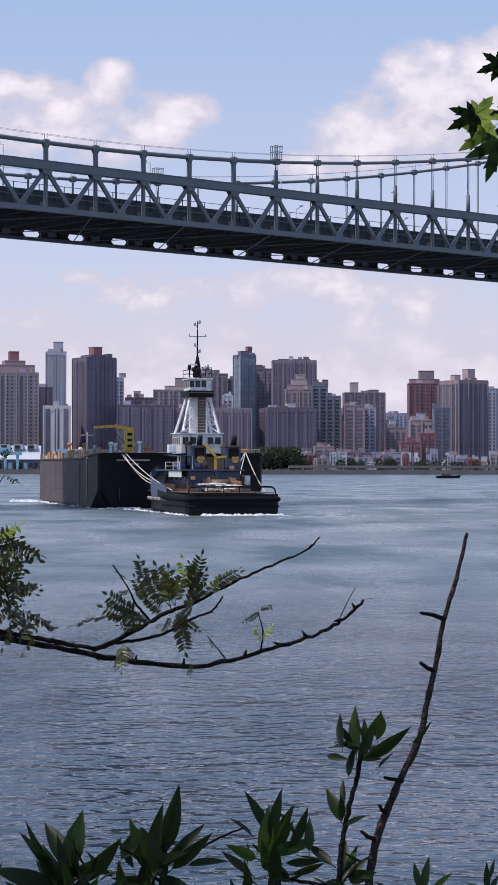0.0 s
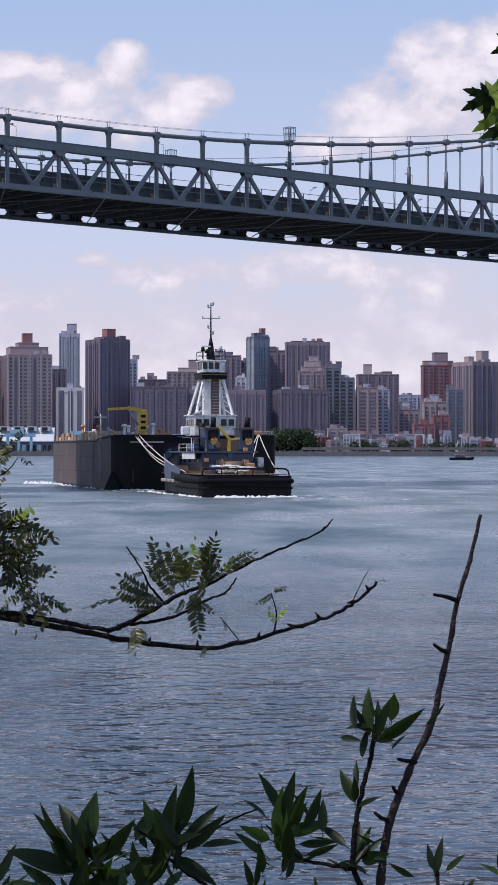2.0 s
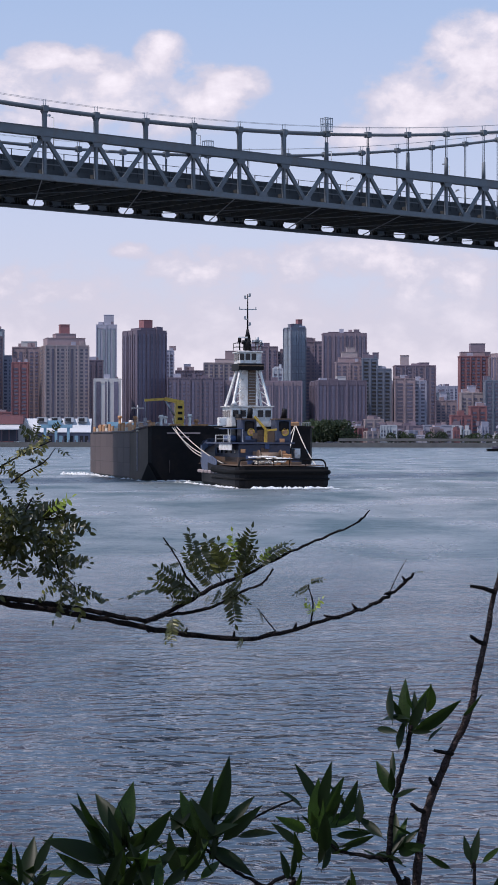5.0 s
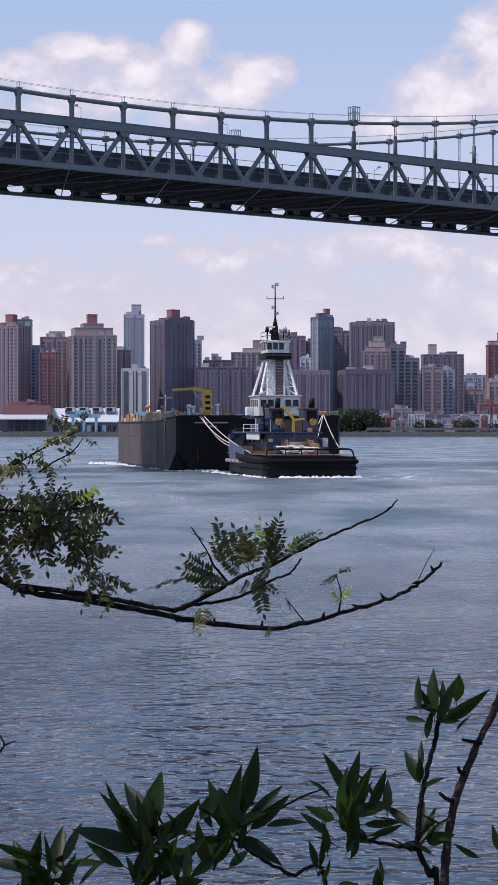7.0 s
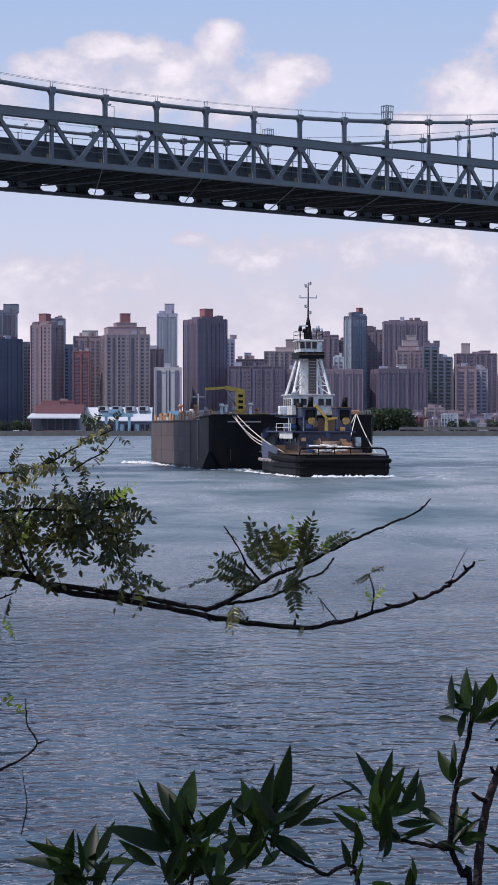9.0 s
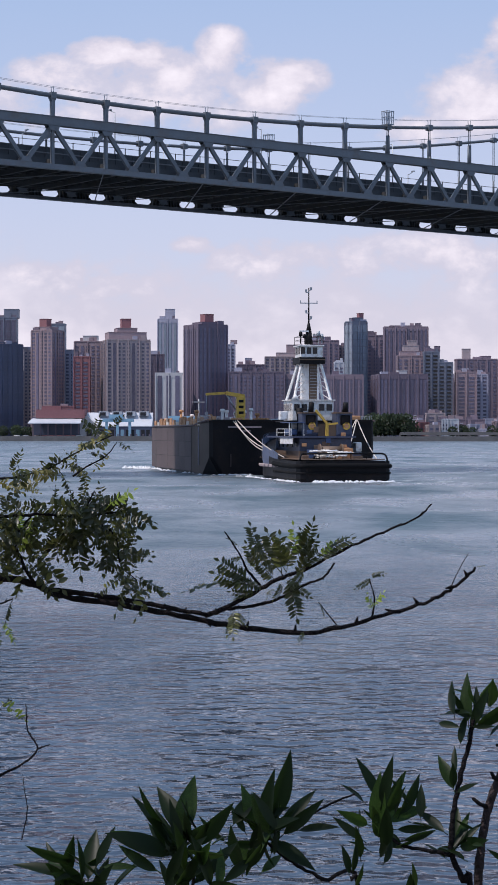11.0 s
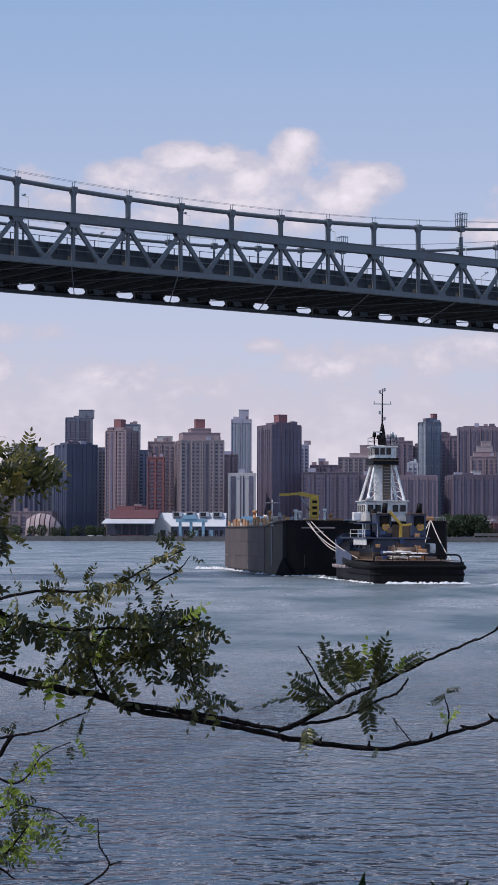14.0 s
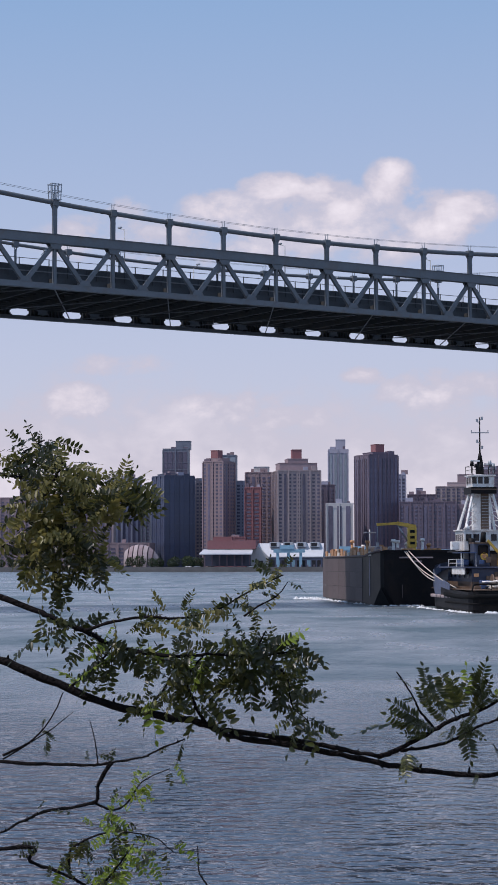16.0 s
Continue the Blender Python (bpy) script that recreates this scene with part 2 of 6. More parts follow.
M = dict(
    steel=material("bridge_paint", (0.120, 0.134, 0.152), 0.6, 0.0, 0.18, 0.25, 9, 0.15, (0.13, 0.11, 0.10), 0.3),
    # darker than the truss paint: holds the shade under the deck
    deck=material("shaded_deck_steel", (0.032, 0.034, 0.037), 0.8, 0, 0.3, 0.3, 8, 0.2, (0.05, 0.045, 0.035), 0.5),
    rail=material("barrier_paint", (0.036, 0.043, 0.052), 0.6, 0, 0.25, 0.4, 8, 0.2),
    galv=material("galvanised_steel", (0.35, 0.37, 0.40), 0.5, 0.4, 0.15, 2),
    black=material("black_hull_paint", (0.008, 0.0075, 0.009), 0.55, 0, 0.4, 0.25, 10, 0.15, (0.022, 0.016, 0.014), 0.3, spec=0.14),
    # worn brown paint, raised towards its sunlit tone
    hullside=material("worn_sunlit_hull_paint", (0.092, 0.066, 0.066), 0.75, 0, 0.3, 0.3, 9, 0.2, (0.11, 0.082, 0.075), 0.35),
    rubber=material("black_rubber", (0.007, 0.007, 0.008), 0.9, 0, 0.3, 1, 10, 0.3, spec=0.15),
    white=material("white_paint", (0.76, 0.75, 0.74), 0.5, 0, 0.14, 0.7, 8, 0.1, (0.34, 0.24, 0.18), 0.36),
    blue=material("blue_paint", (0.04, 0.07, 0.16), 0.5, 0, 0.25, 0.6, 8, 0.15),
    bowblue=material("faded_blue_paint", (0.075, 0.095, 0.16), 0.5, 0, 0.25, 0.6, 8, 0.15, (0.05, 0.045, 0.05), 0.4),
    stack=material("slate_stack_paint", (0.045, 0.055, 0.095), 0.5, 0, 0.25, 0.6, 8, 0.15),
    yellow=material("yellow_paint", (0.60, 0.38, 0.06), 0.5, 0, 0.15, 0.8, 8, 0.1, (0.35, 0.17, 0.04), 0.3),
    orange=material("rust_orange", (0.52, 0.27, 0.13), 0.7, 0, 0.3, 0.8, 8, 0.2, (0.25, 0.12, 0.07), 0.4),
    brown=material("brown_paint", (0.125, 0.080, 0.055), 0.6, 0, 0.2, 0.8),
    rope=material("pale_rope", (0.55, 0.50, 0.44), 0.9, 0, 0.15, 6),
    glass=glass_material("dark_glass", (0.014, 0.016, 0.022)),
    foam=material("foam", (0.60, 0.62, 0.65), 0.8, 0, 0.1, 0.5, 10, 0.4),
    bark=material("bark", (0.011, 0.009, 0.010), 0.9, 0, 0.4, 14, 8, 0.8, (0.025, 0.019, 0.019), 0.3, spec=0.12),
    palebark=material("grey_bark", (0.036, 0.027, 0.027), 0.9, 0, 0.45, 12, 8, 0.9, (0.085, 0.066, 0.062), 0.35, spec=0.12),
    earth=material("bank_earth", (0.10, 0.085, 0.06), 0.95, 0, 0.4, 0.8, 10, 0.6, (0.05, 0.07, 0.03), 0.5),
    stone=material("seawall_stone", (0.13, 0.125, 0.125), 0.9, 0, 0.3, 0.15, 8, 0.3),
    leaf=leaf_material("dark_leaf", (0.008, 0.016, 0.006), (0.060, 0.12, 0.018), 0.40, 0.17),
    locust=leaf_material("locust_leaf", (0.018, 0.025, 0.008), (0.24, 0.24, 0.06), 0.34, 0.45),
    # brighter leaf copies; sunlight is partly in their colour
    fresh=leaf_material("fresh_leaf", (0.22, 0.30, 0.045), (0.48, 0.56, 0.09)),
    olive=leaf_material("sunlit_olive_leaf", (0.17, 0.155, 0.045), (0.50, 0.43, 0.14), 0.42, 0.4),
    fartree=leaf_material("far_foliage", (0.055, 0.075, 0.045), (0.08, 0.11, 0.05)),
    # city walls and panes: pale mauve distance haze is mixed into these colours
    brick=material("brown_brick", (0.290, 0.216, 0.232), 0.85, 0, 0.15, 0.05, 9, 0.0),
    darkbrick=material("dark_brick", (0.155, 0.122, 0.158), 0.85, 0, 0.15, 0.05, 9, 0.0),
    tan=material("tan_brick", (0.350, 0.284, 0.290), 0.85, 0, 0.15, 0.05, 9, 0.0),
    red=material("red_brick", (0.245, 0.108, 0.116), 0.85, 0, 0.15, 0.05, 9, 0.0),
    purple=material("hazy_plum_brick", (0.236, 0.180, 0.216), 0.85, 0, 0.15, 0.05, 9, 0.0),
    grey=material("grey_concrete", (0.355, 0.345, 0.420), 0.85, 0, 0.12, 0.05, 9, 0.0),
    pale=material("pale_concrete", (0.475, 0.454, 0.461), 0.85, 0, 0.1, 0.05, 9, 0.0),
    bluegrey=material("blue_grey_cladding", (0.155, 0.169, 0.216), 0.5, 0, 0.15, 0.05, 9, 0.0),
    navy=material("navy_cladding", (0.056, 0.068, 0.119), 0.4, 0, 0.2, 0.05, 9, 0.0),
    pane=material("hazy_far_window", (0.120, 0.109, 0.158), 0.3, 0, 0.4, 0.08, 9, 0.0, spec=0.35),
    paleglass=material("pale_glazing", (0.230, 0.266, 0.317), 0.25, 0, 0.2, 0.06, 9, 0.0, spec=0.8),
    whiteroof=material("white_roof", (0.46, 0.47, 0.51), 0.6, 0, 0.12, 0.1, 9, 0.0),
    cyan=material("pale_blue_paint", (0.22, 0.38, 0.50), 0.5, 0, 0.12, 0.2, 9, 0.0),
    asphalt=material("asphalt", (0.06, 0.06, 0.065), 0.9, 0, 0.2, 0.2),
)
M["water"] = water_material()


# ---- building blocks ----
def part(name, bm, mat, parent=None, label="", m=None):
    me = bpy.data.meshes.new(name)
    bm.to_mesh(me)
    bm.free()
    return part_of(name, me, mat, parent, label, m)


def part_of(name, me, mat, parent=None, label="", m=None):
    ob = new(name, me)
    if mat and not me.materials:
        me.materials.append(M[mat] if isinstance(mat, str) else mat)
    if parent:
        ob.parent = parent
    if m is not None:
        ob.matrix_local = m
    if label:
        ob["label"] = label
    return ob


def box(bm, x0, x1, y0, y1, z0, z1, m=None, taper=1.0):
    vs = []
    cx, cy = (x0 + x1) / 2, (y0 + y1) / 2
    for z, k in ((z0, 1.0), (z1, taper)):
        for x, y in ((x0, y0), (x1, y0), (x1, y1), (x0, y1)):
            p = Vector((cx + (x - cx) * k, cy + (y - cy) * k, z))
            vs.append(bm.verts.new(m @ p if m is not None else p))
    for f in ((3, 2, 1, 0), (4, 5, 6, 7), (0, 1, 5, 4), (1, 2, 6, 5), (2, 3, 7, 6), (3, 0, 4, 7)):
        bm.faces.new([vs[i] for i in f])
    return bm


def boxes(*rows):
    bm = bmesh.new()
    for r in rows:
        box(bm, *r)
    return bm


def soft_boxes(width, *rows):
    bm = boxes(*rows)
    bmesh.ops.bevel(bm, geom=bm.edges[:], offset=width, segments=2, affect="EDGES", profile=0.6)
    return bm


def bar(bm, a, b, w, h=None, up=(0, 0, 1)):
    """A square bar from a to b."""
    a, b = Vector(a), Vector(b)
    h = h or w
    d = (b - a).normalized()
    side = d.cross(Vector(up))
    if side.length < 1e-4:
        side = d.cross(Vector((1, 0, 0)))
    side.normalize()
    top = side.cross(d)
    q = []
    for p in (a, b):
        for i, j in ((-1, -1), (1, -1), (1, 1), (-1, 1)):
            q.append(bm.verts.new(p + side * (i * w / 2) + top * (j * h / 2)))
    for f in ((3, 2, 1, 0), (4, 5, 6, 7), (0, 1, 5, 4), (1, 2, 6, 5), (2, 3, 7, 6), (3, 0, 4, 7)):
        bm.faces.new([q[i] for i in f])


def tube(bm, pts, r0, r1=None, sides=6, lump=0.0):
    """A round, tapering tube along points."""
    r1 = r0 if r1 is None else r1
    pts = [Vector(p) for p in pts]
    rings, n = [], len(pts)
    for i, p in enumerate(pts):
        d = (pts[min(i + 1, n - 1)] - pts[max(i - 1, 0)]).normalized()
        s = d.cross(Vector((0.31, 0.2, 0.93)))
        s = s.normalized() if s.length > 1e-3 else d.orthogonal().normalized()
        t = s.cross(d)
        r = (r0 + (r1 - r0) * i / max(1, n - 1)) * (1 + lump * random.uniform(-1, 1))
        rings.append([bm.verts.new(p + r * (math.cos(a) * s + math.sin(a) * t))
                      for a in (2 * math.pi * k / sides for k in range(sides))])
    for ra, rb in zip(rings, rings[1:]):
        for k in range(sides):
            bm.faces.new((ra[k], ra[(k + 1) % sides], rb[(k + 1) % sides], rb[k])).smooth = True
    bm.faces.new(rings[0][::-1]), bm.faces.new(rings[-1])


def cylinder(bm, x, y, z0, z1, r0, r1=None, sides=16):
    tube(bm, [(x, y, z0), (x, y, z1)], r0, r1, sides)
    return bm


def thing(name, label, category, at=None, group="", kind=""):
    ob = new(name)
    if at is not None:
        ob.matrix_world = at
    return tagged(ob, label, category, group, kind)


def smooth_path(pts, n=8):
    """Points along a Catmull-Rom line through pts."""
    p = [Vector(q) for q in pts]
    p = [p[0] * 2 - p[1]] + p + [p[-1] * 2 - p[-2]]
    out = []
    for i in range(1, len(p) - 2):
        for k in range(n):
            t = k / n
            out.append(0.5 * (2 * p[i] + (p[i + 1] - p[i - 1]) * t + (2 * p[i - 1] - 5 * p[i] + 4 * p[i + 1] - p[i + 2]) * t * t
                              + (3 * p[i] - p[i - 1] - 3 * p[i + 1] + p[i + 2]) * t ** 3))
    return out + [p[-2]]


# ---- river, banks ----
def rivers():
    bm = bmesh.new()
    xs = [-4500, -700, -300, -100, 0, 100, 300, 700, 4500]
    ys = [-300, 8, 60, 160, 300, 500, 900, 1445, 1470, 4600]
    grid = [[bm.verts.new((x, y, 0)) for x in xs] for y in ys]
    for a, b in zip(grid, grid[1:]):
        for k in range(len(xs) - 1):
            bm.faces.new((a[k], a[k + 1], b[k + 1], b[k]))
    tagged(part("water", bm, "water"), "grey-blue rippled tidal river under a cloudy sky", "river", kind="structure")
    bm = bmesh.new()                                     # near bank, below the camera
    rows = []
    for y, z in ((-300, 4.6), (-20, 4.5), (2, 4.4), (5, 4.25), (9, 2.9), (14, 1.4), (18, 0.3), (22, -0.8)):
        row = []
        for k in range(41):
            x = -200 + k * 10
            row.append(bm.verts.new((x, y + random.uniform(-.6, .3) * (y > 5), z + random.uniform(-.12, .04) * (y > 0))))
        rows.append(row)
    for a, b in zip(rows, rows[1:]):
        for k in range(40):
            bm.faces.new((a[k], a[k + 1], b[k + 1], b[k])).smooth = True
    tagged(part("ground", bm, "earth"), "earthen river bank sloping to the water", "bank", kind="structure")
    bm = boxes((-2500, 2500, 1452, 4500, -1, 3.2))
    tagged(part("pavement", bm, "asphalt"), "flat far shore behind a low sea wall", "shore", kind="structure")
    bm = boxes((-2500, 2500, 1448, 1451.9, -1, 3.6), (-2500, 2500, 1447.6, 1448, -1, 1.1))
    tagged(part("sea_wall", bm, "stone"), "grey stone sea wall along the far shore", "sea wall", kind="structure")


rivers()

# ---- suspension bridge ----
PANEL = 8.6
ALONG = math.degrees(math.atan2(0.607, 0.795))


def bridge():
    at = pose(-0.74, 289, 0, 0, 0, ALONG)
    br = thing("suspension_bridge", "grey-blue steel suspension bridge with a Warren stiffening truss, crossing the river", "bridge", at)
    lo, hi, W = -15, 21, 30.0
    zt, zb = 48.3, 42.1
    x0, x1 = lo * PANEL, hi * PANEL

    def cable_z(s):
        return 51.5 + 0.00087 * (s + 17) ** 2

    for y in (0.0, W):
        truss = part("truss", boxes((x0, x1, y - .05, y + .05, zb - .05, zb + .05)), "steel", br)
        part("top_chord", boxes((x0, x1, y - .5, y + .5, zt - .55, zt + .55)), "steel", truss)
        part("chord_flange", boxes((x0, x1, y - .62, y + .62, zt + .55, zt + .63)), "steel", truss)
        part("chord_flange", boxes((x0, x1, y - .58, y + .58, zt - .63, zt - .55)), "steel", truss)
        if y == 0:
            part("bottom_chord", boxes((x0, x1, y - .45, y + .45, zb - .36, zb + .36)), "steel", truss)
        else:
            part("bottom_chord", boxes((x0, x1, y - .45, y + .45, zb - .45, zb + .05)), "steel", truss)
        bm = bmesh.new()
        bar(bm, (0, 0, zt - .5), (PANEL / 2, 0, zb + .3), 0.55, 0.42, (0, 1, 0))
        down = bm
        me_d = bpy.data.meshes.new("diagonal")
        down.to_mesh(me_d), down.free()
        bm = bmesh.new()
        bar(bm, (0, 0, zt - .5), (-PANEL / 2, 0, zb + .3), 0.55, 0.42, (0, 1, 0))
        me_u = bpy.data.meshes.new("diagonal")
        bm.to_mesh(me_u), bm.free()
        bm = bmesh.new()
        box(bm, -.2, .2, -.25, .25, zb + .4 if y == 0 else 43.5, zt - .5)
        me_v = bpy.data.meshes.new("vertical")
        bm.to_mesh(me_v), bm.free()
        bm = bmesh.new()                                  # gussets at the nodes
        for yy in (-.47, .47):
            for z, sg, w in ((zt - .6, -1, 1.0), ):
                vs = [bm.verts.new((a, yy + e, b)) for e in (-.02, .02) for a, b in ((-w, z), (w, z), (w * .55, z - .75), (-w * .55, z - .75))]
                for f in ((0, 1, 2, 3), (7, 6, 5, 4), (0, 4, 5, 1), (1, 5, 6, 2), (2, 6, 7, 3), (3, 7, 4, 0)):
                    bm.faces.new([vs[i] for i in f])
        me_g = bpy.data.meshes.new("gusset")
        bm.to_mesh(me_g), bm.free()
        bm = bmesh.new()
        for yy in (-.47, .47):
            vs = [bm.verts.new((a, yy + e, b)) for e in (-.02, .02) for a, b in ((-.95, zb + .3), (.95, zb + .3), (.5, zb + 1.05), (-.5, zb + 1.05))]
            for f in ((3, 2, 1, 0), (4, 5, 6, 7), (0, 1, 5, 4), (1, 2, 6, 5), (2, 3, 7, 6), (3, 0, 4, 7)):
                bm.faces.new([vs[i] for i in f])
        me_b = bpy.data.meshes.new("gusset")
        bm.to_mesh(me_b), bm.free()
        for k in range(lo, hi + 1):
            m = pose(k * PANEL, y, 0)
            part_of("vertical", me_v, "steel", truss, m=m)
            part_of("gusset", me_g, "steel", truss, m=m)
            if k < hi:
                part_of("diagonal", me_d, "steel", truss, m=m)
                part_of("gusset", me_b, "steel", truss, m=pose((k + .5) * PANEL, y, 0))
            if k > lo:
                part_of("diagonal", me_u, "steel", truss, m=m)
        # main cable with its hand ropes
        cable = bmesh.new()
        thick = [k * PANEL / 2 for k in range(2 * lo, 7)]
        thin = [k * PANEL / 2 for k in range(6, 2 * hi + 1)]
        tube(cable, [(s, y, cable_z(s)) for s in thick], .32 if y == 0 else .25, sides=10)
        tube(cable, [(s, y, cable_z(s)) for s in thin], .25, sides=10)
        cab = part("main_cable", cable, "steel", br)
        bm = bmesh.new()
        for e in (-.35, .35):
            tube(bm, [(k * PANEL, y + e, cable_z(k * PANEL) + 1.15) for k in range(lo, hi + 1)], .025, sides=4)
        for k in range(lo, hi + 1):
            s = k * PANEL
            for e in (-.35, .35):
                bar(bm, (s, y + e * .6, cable_z(s)), (s, y + e, cable_z(s) + 1.25), .07)
        part("hand_rope", bm, "galv", cab)
        for k in range(lo, hi + 1):
            s = k * PANEL
            top = cable_z(s)
            bm = bmesh.new()
            box(bm, s - .42, s + .42, y - .42, y + .42, top - .42, top + .42)        # cable band
            if k <= 2 and y == 0:
                for a, b, w0, w1 in ((zt + .6, top - .8, .24, .25), (top - .8, top - .3, .25, .5)):
                    vs = [bm.verts.new((s + i * w, y + j * .3, z)) for z, w in ((a, w0), (b, w1)) for i, j in ((-1, -1), (1, -1), (1, 1), (-1, 1))]
                    for f in ((3, 2, 1, 0), (4, 5, 6, 7), (0, 1, 5, 4), (1, 2, 6, 5), (2, 3, 7, 6), (3, 0, 4, 7)):
                        bm.faces.new([vs[i] for i in f])
            else:
                sl = min(2.9, top - zt - 1.2)
                tube(bm, [(s, y, zt + .55), (s, y, zt + .6 + sl)], .34 if y == 0 else .2, .30 if y == 0 else .18, 8)
                for e in (-.16, .16):
                    tube(bm, [(s + e, y, zt + .6 + sl), (s + e, y, top)], .07, sides=5)
            part("suspender", bm, "steel", br)
        for k in (-7, 3):                                # maintenance cages on the cable
            s = k * PANEL
            z = cable_z(s) + .3
            bm = bmesh.new()
            for i, j in ((-.7, -.6), (-.25, -.6), (.25, -.6), (.7, -.6), (-.7, .6), (-.25, .6), (.25, .6), (.7, .6)):
                bar(bm, (s + i * .8, y + j, z), (s + i, y + j, z + 2.2), .1)
            for zz in (z + .1, z + 1.2, z + 2.1):
                for j in (-.6, .6):
                    bar(bm, (s - .75, y + j, zz), (s + .75, y + j, zz), .1)
                for i in (-.7, .7):
                    bar(bm, (s + i, y - .6, zz), (s + i, y + .6, zz), .1)
            tagged(part("cable_cage", bm, "galv", br), kind="stuff")
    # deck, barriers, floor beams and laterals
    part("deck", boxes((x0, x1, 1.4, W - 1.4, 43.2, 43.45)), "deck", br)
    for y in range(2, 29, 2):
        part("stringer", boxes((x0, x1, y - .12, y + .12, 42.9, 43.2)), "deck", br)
    for y, s in ((1.7, -1), (W - 1.7, 1)):
        bm = boxes((x0, x1, y - .1, y + .1, 43.45, 44.8))
        for k in range(int((x1 - x0) / 1.43)):
            box(bm, x0 + k * 1.43, x0 + k * 1.43 + .25, y - .2, y + .2, 43.45, 44.8)
        part("barrier_rail", boxes((x0, x1, y - .22, y + .22, 44.1, 44.25)), "steel", br)
        part("barrier_cap", boxes((x0, x1, y - .16, y + .16, 44.8, 44.98)), "rail", br)
        part("barrier", bm, "rail", br)
        bm = boxes((x0, x1, y - .03, y + .03, 45.8, 45.87))
        for k in range(int((x1 - x0) / 4.3)):
            box(bm, x0 + k * 4.3, x0 + k * 4.3 + .1, y - .05, y + .05, 44.9, 45.9)
        part("hand_rail", bm, "rail", br)
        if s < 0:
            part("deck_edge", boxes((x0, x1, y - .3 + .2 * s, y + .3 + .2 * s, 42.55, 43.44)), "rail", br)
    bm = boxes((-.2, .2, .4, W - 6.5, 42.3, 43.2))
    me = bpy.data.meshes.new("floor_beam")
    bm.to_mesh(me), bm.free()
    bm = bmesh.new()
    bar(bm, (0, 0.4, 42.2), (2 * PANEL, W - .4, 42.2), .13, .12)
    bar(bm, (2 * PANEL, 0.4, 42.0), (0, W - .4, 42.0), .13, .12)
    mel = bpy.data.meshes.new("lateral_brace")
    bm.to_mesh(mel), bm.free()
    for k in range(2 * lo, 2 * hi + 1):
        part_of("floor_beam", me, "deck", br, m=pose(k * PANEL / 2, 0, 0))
    for k in range(lo, hi - 1, 2):
        part_of("lateral_brace", mel, "steel", br, m=pose(k * PANEL, 0, 0))
    # ribbed bracket plates along the far edge, open once a panel
    bm = bmesh.new()
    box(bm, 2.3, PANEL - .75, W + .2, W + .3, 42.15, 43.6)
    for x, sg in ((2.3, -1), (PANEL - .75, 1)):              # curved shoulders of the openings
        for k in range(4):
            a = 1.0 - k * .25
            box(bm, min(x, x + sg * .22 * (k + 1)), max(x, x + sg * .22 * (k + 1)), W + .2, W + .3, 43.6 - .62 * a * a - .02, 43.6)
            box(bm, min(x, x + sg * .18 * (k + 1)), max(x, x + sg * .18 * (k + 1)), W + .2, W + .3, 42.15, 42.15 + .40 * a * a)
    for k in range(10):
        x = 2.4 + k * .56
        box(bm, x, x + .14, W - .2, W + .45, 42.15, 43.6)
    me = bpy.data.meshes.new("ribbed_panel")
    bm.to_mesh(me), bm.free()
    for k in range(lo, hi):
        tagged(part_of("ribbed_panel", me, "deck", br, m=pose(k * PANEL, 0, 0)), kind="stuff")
    for x in (x0 + 3, x1 - 3):
        part("pier", boxes((x - 4, x + 4, -2, W + 2, -3, 41.6)), "stone", br)
    # lamp posts on the roadway
    for k in range(lo, hi, 3):
        for y, s in ((2.3, 1), (W - 2.3, -1)):
            bm = bmesh.new()
            x = (k + .35) * PANEL
            tube(bm, [(x, y, 43.4), (x, y, 51.0)], .12, .07, 6)
            tube(bm, [(x, y, 50.9), (x, y + 1.6 * s, 51.4)], .06, .05, 5)
            box(bm, x - .15, x + .15, y + 1.3 * s - .35, y + 1.3 * s + .35, 51.3, 51.5)
            part("lamp_post", bm, "galv", br)


bridge()


# ---- far city ----
WINDOWS = {}


def window_column(floors, w, step, solid):
    """One column of windows, floor over floor, shared between alike buildings."""
    key = (floors, round(w, 1), round(step, 1), solid)
    if key not in WINDOWS:
        bm = bmesh.new()
        if solid:
            box(bm, -w / 2, w / 2, -.35, .1, .5, floors * step - .4)
        else:
            for k in range(floors):
                box(bm, -w / 2, w / 2, -.25, .1, k * step + 1.0, k * step + 2.5)
        me = bpy.data.meshes.new("window_column")
        bm.to_mesh(me), bm.free()
        WINDOWS[key] = me
    return WINDOWS[key]


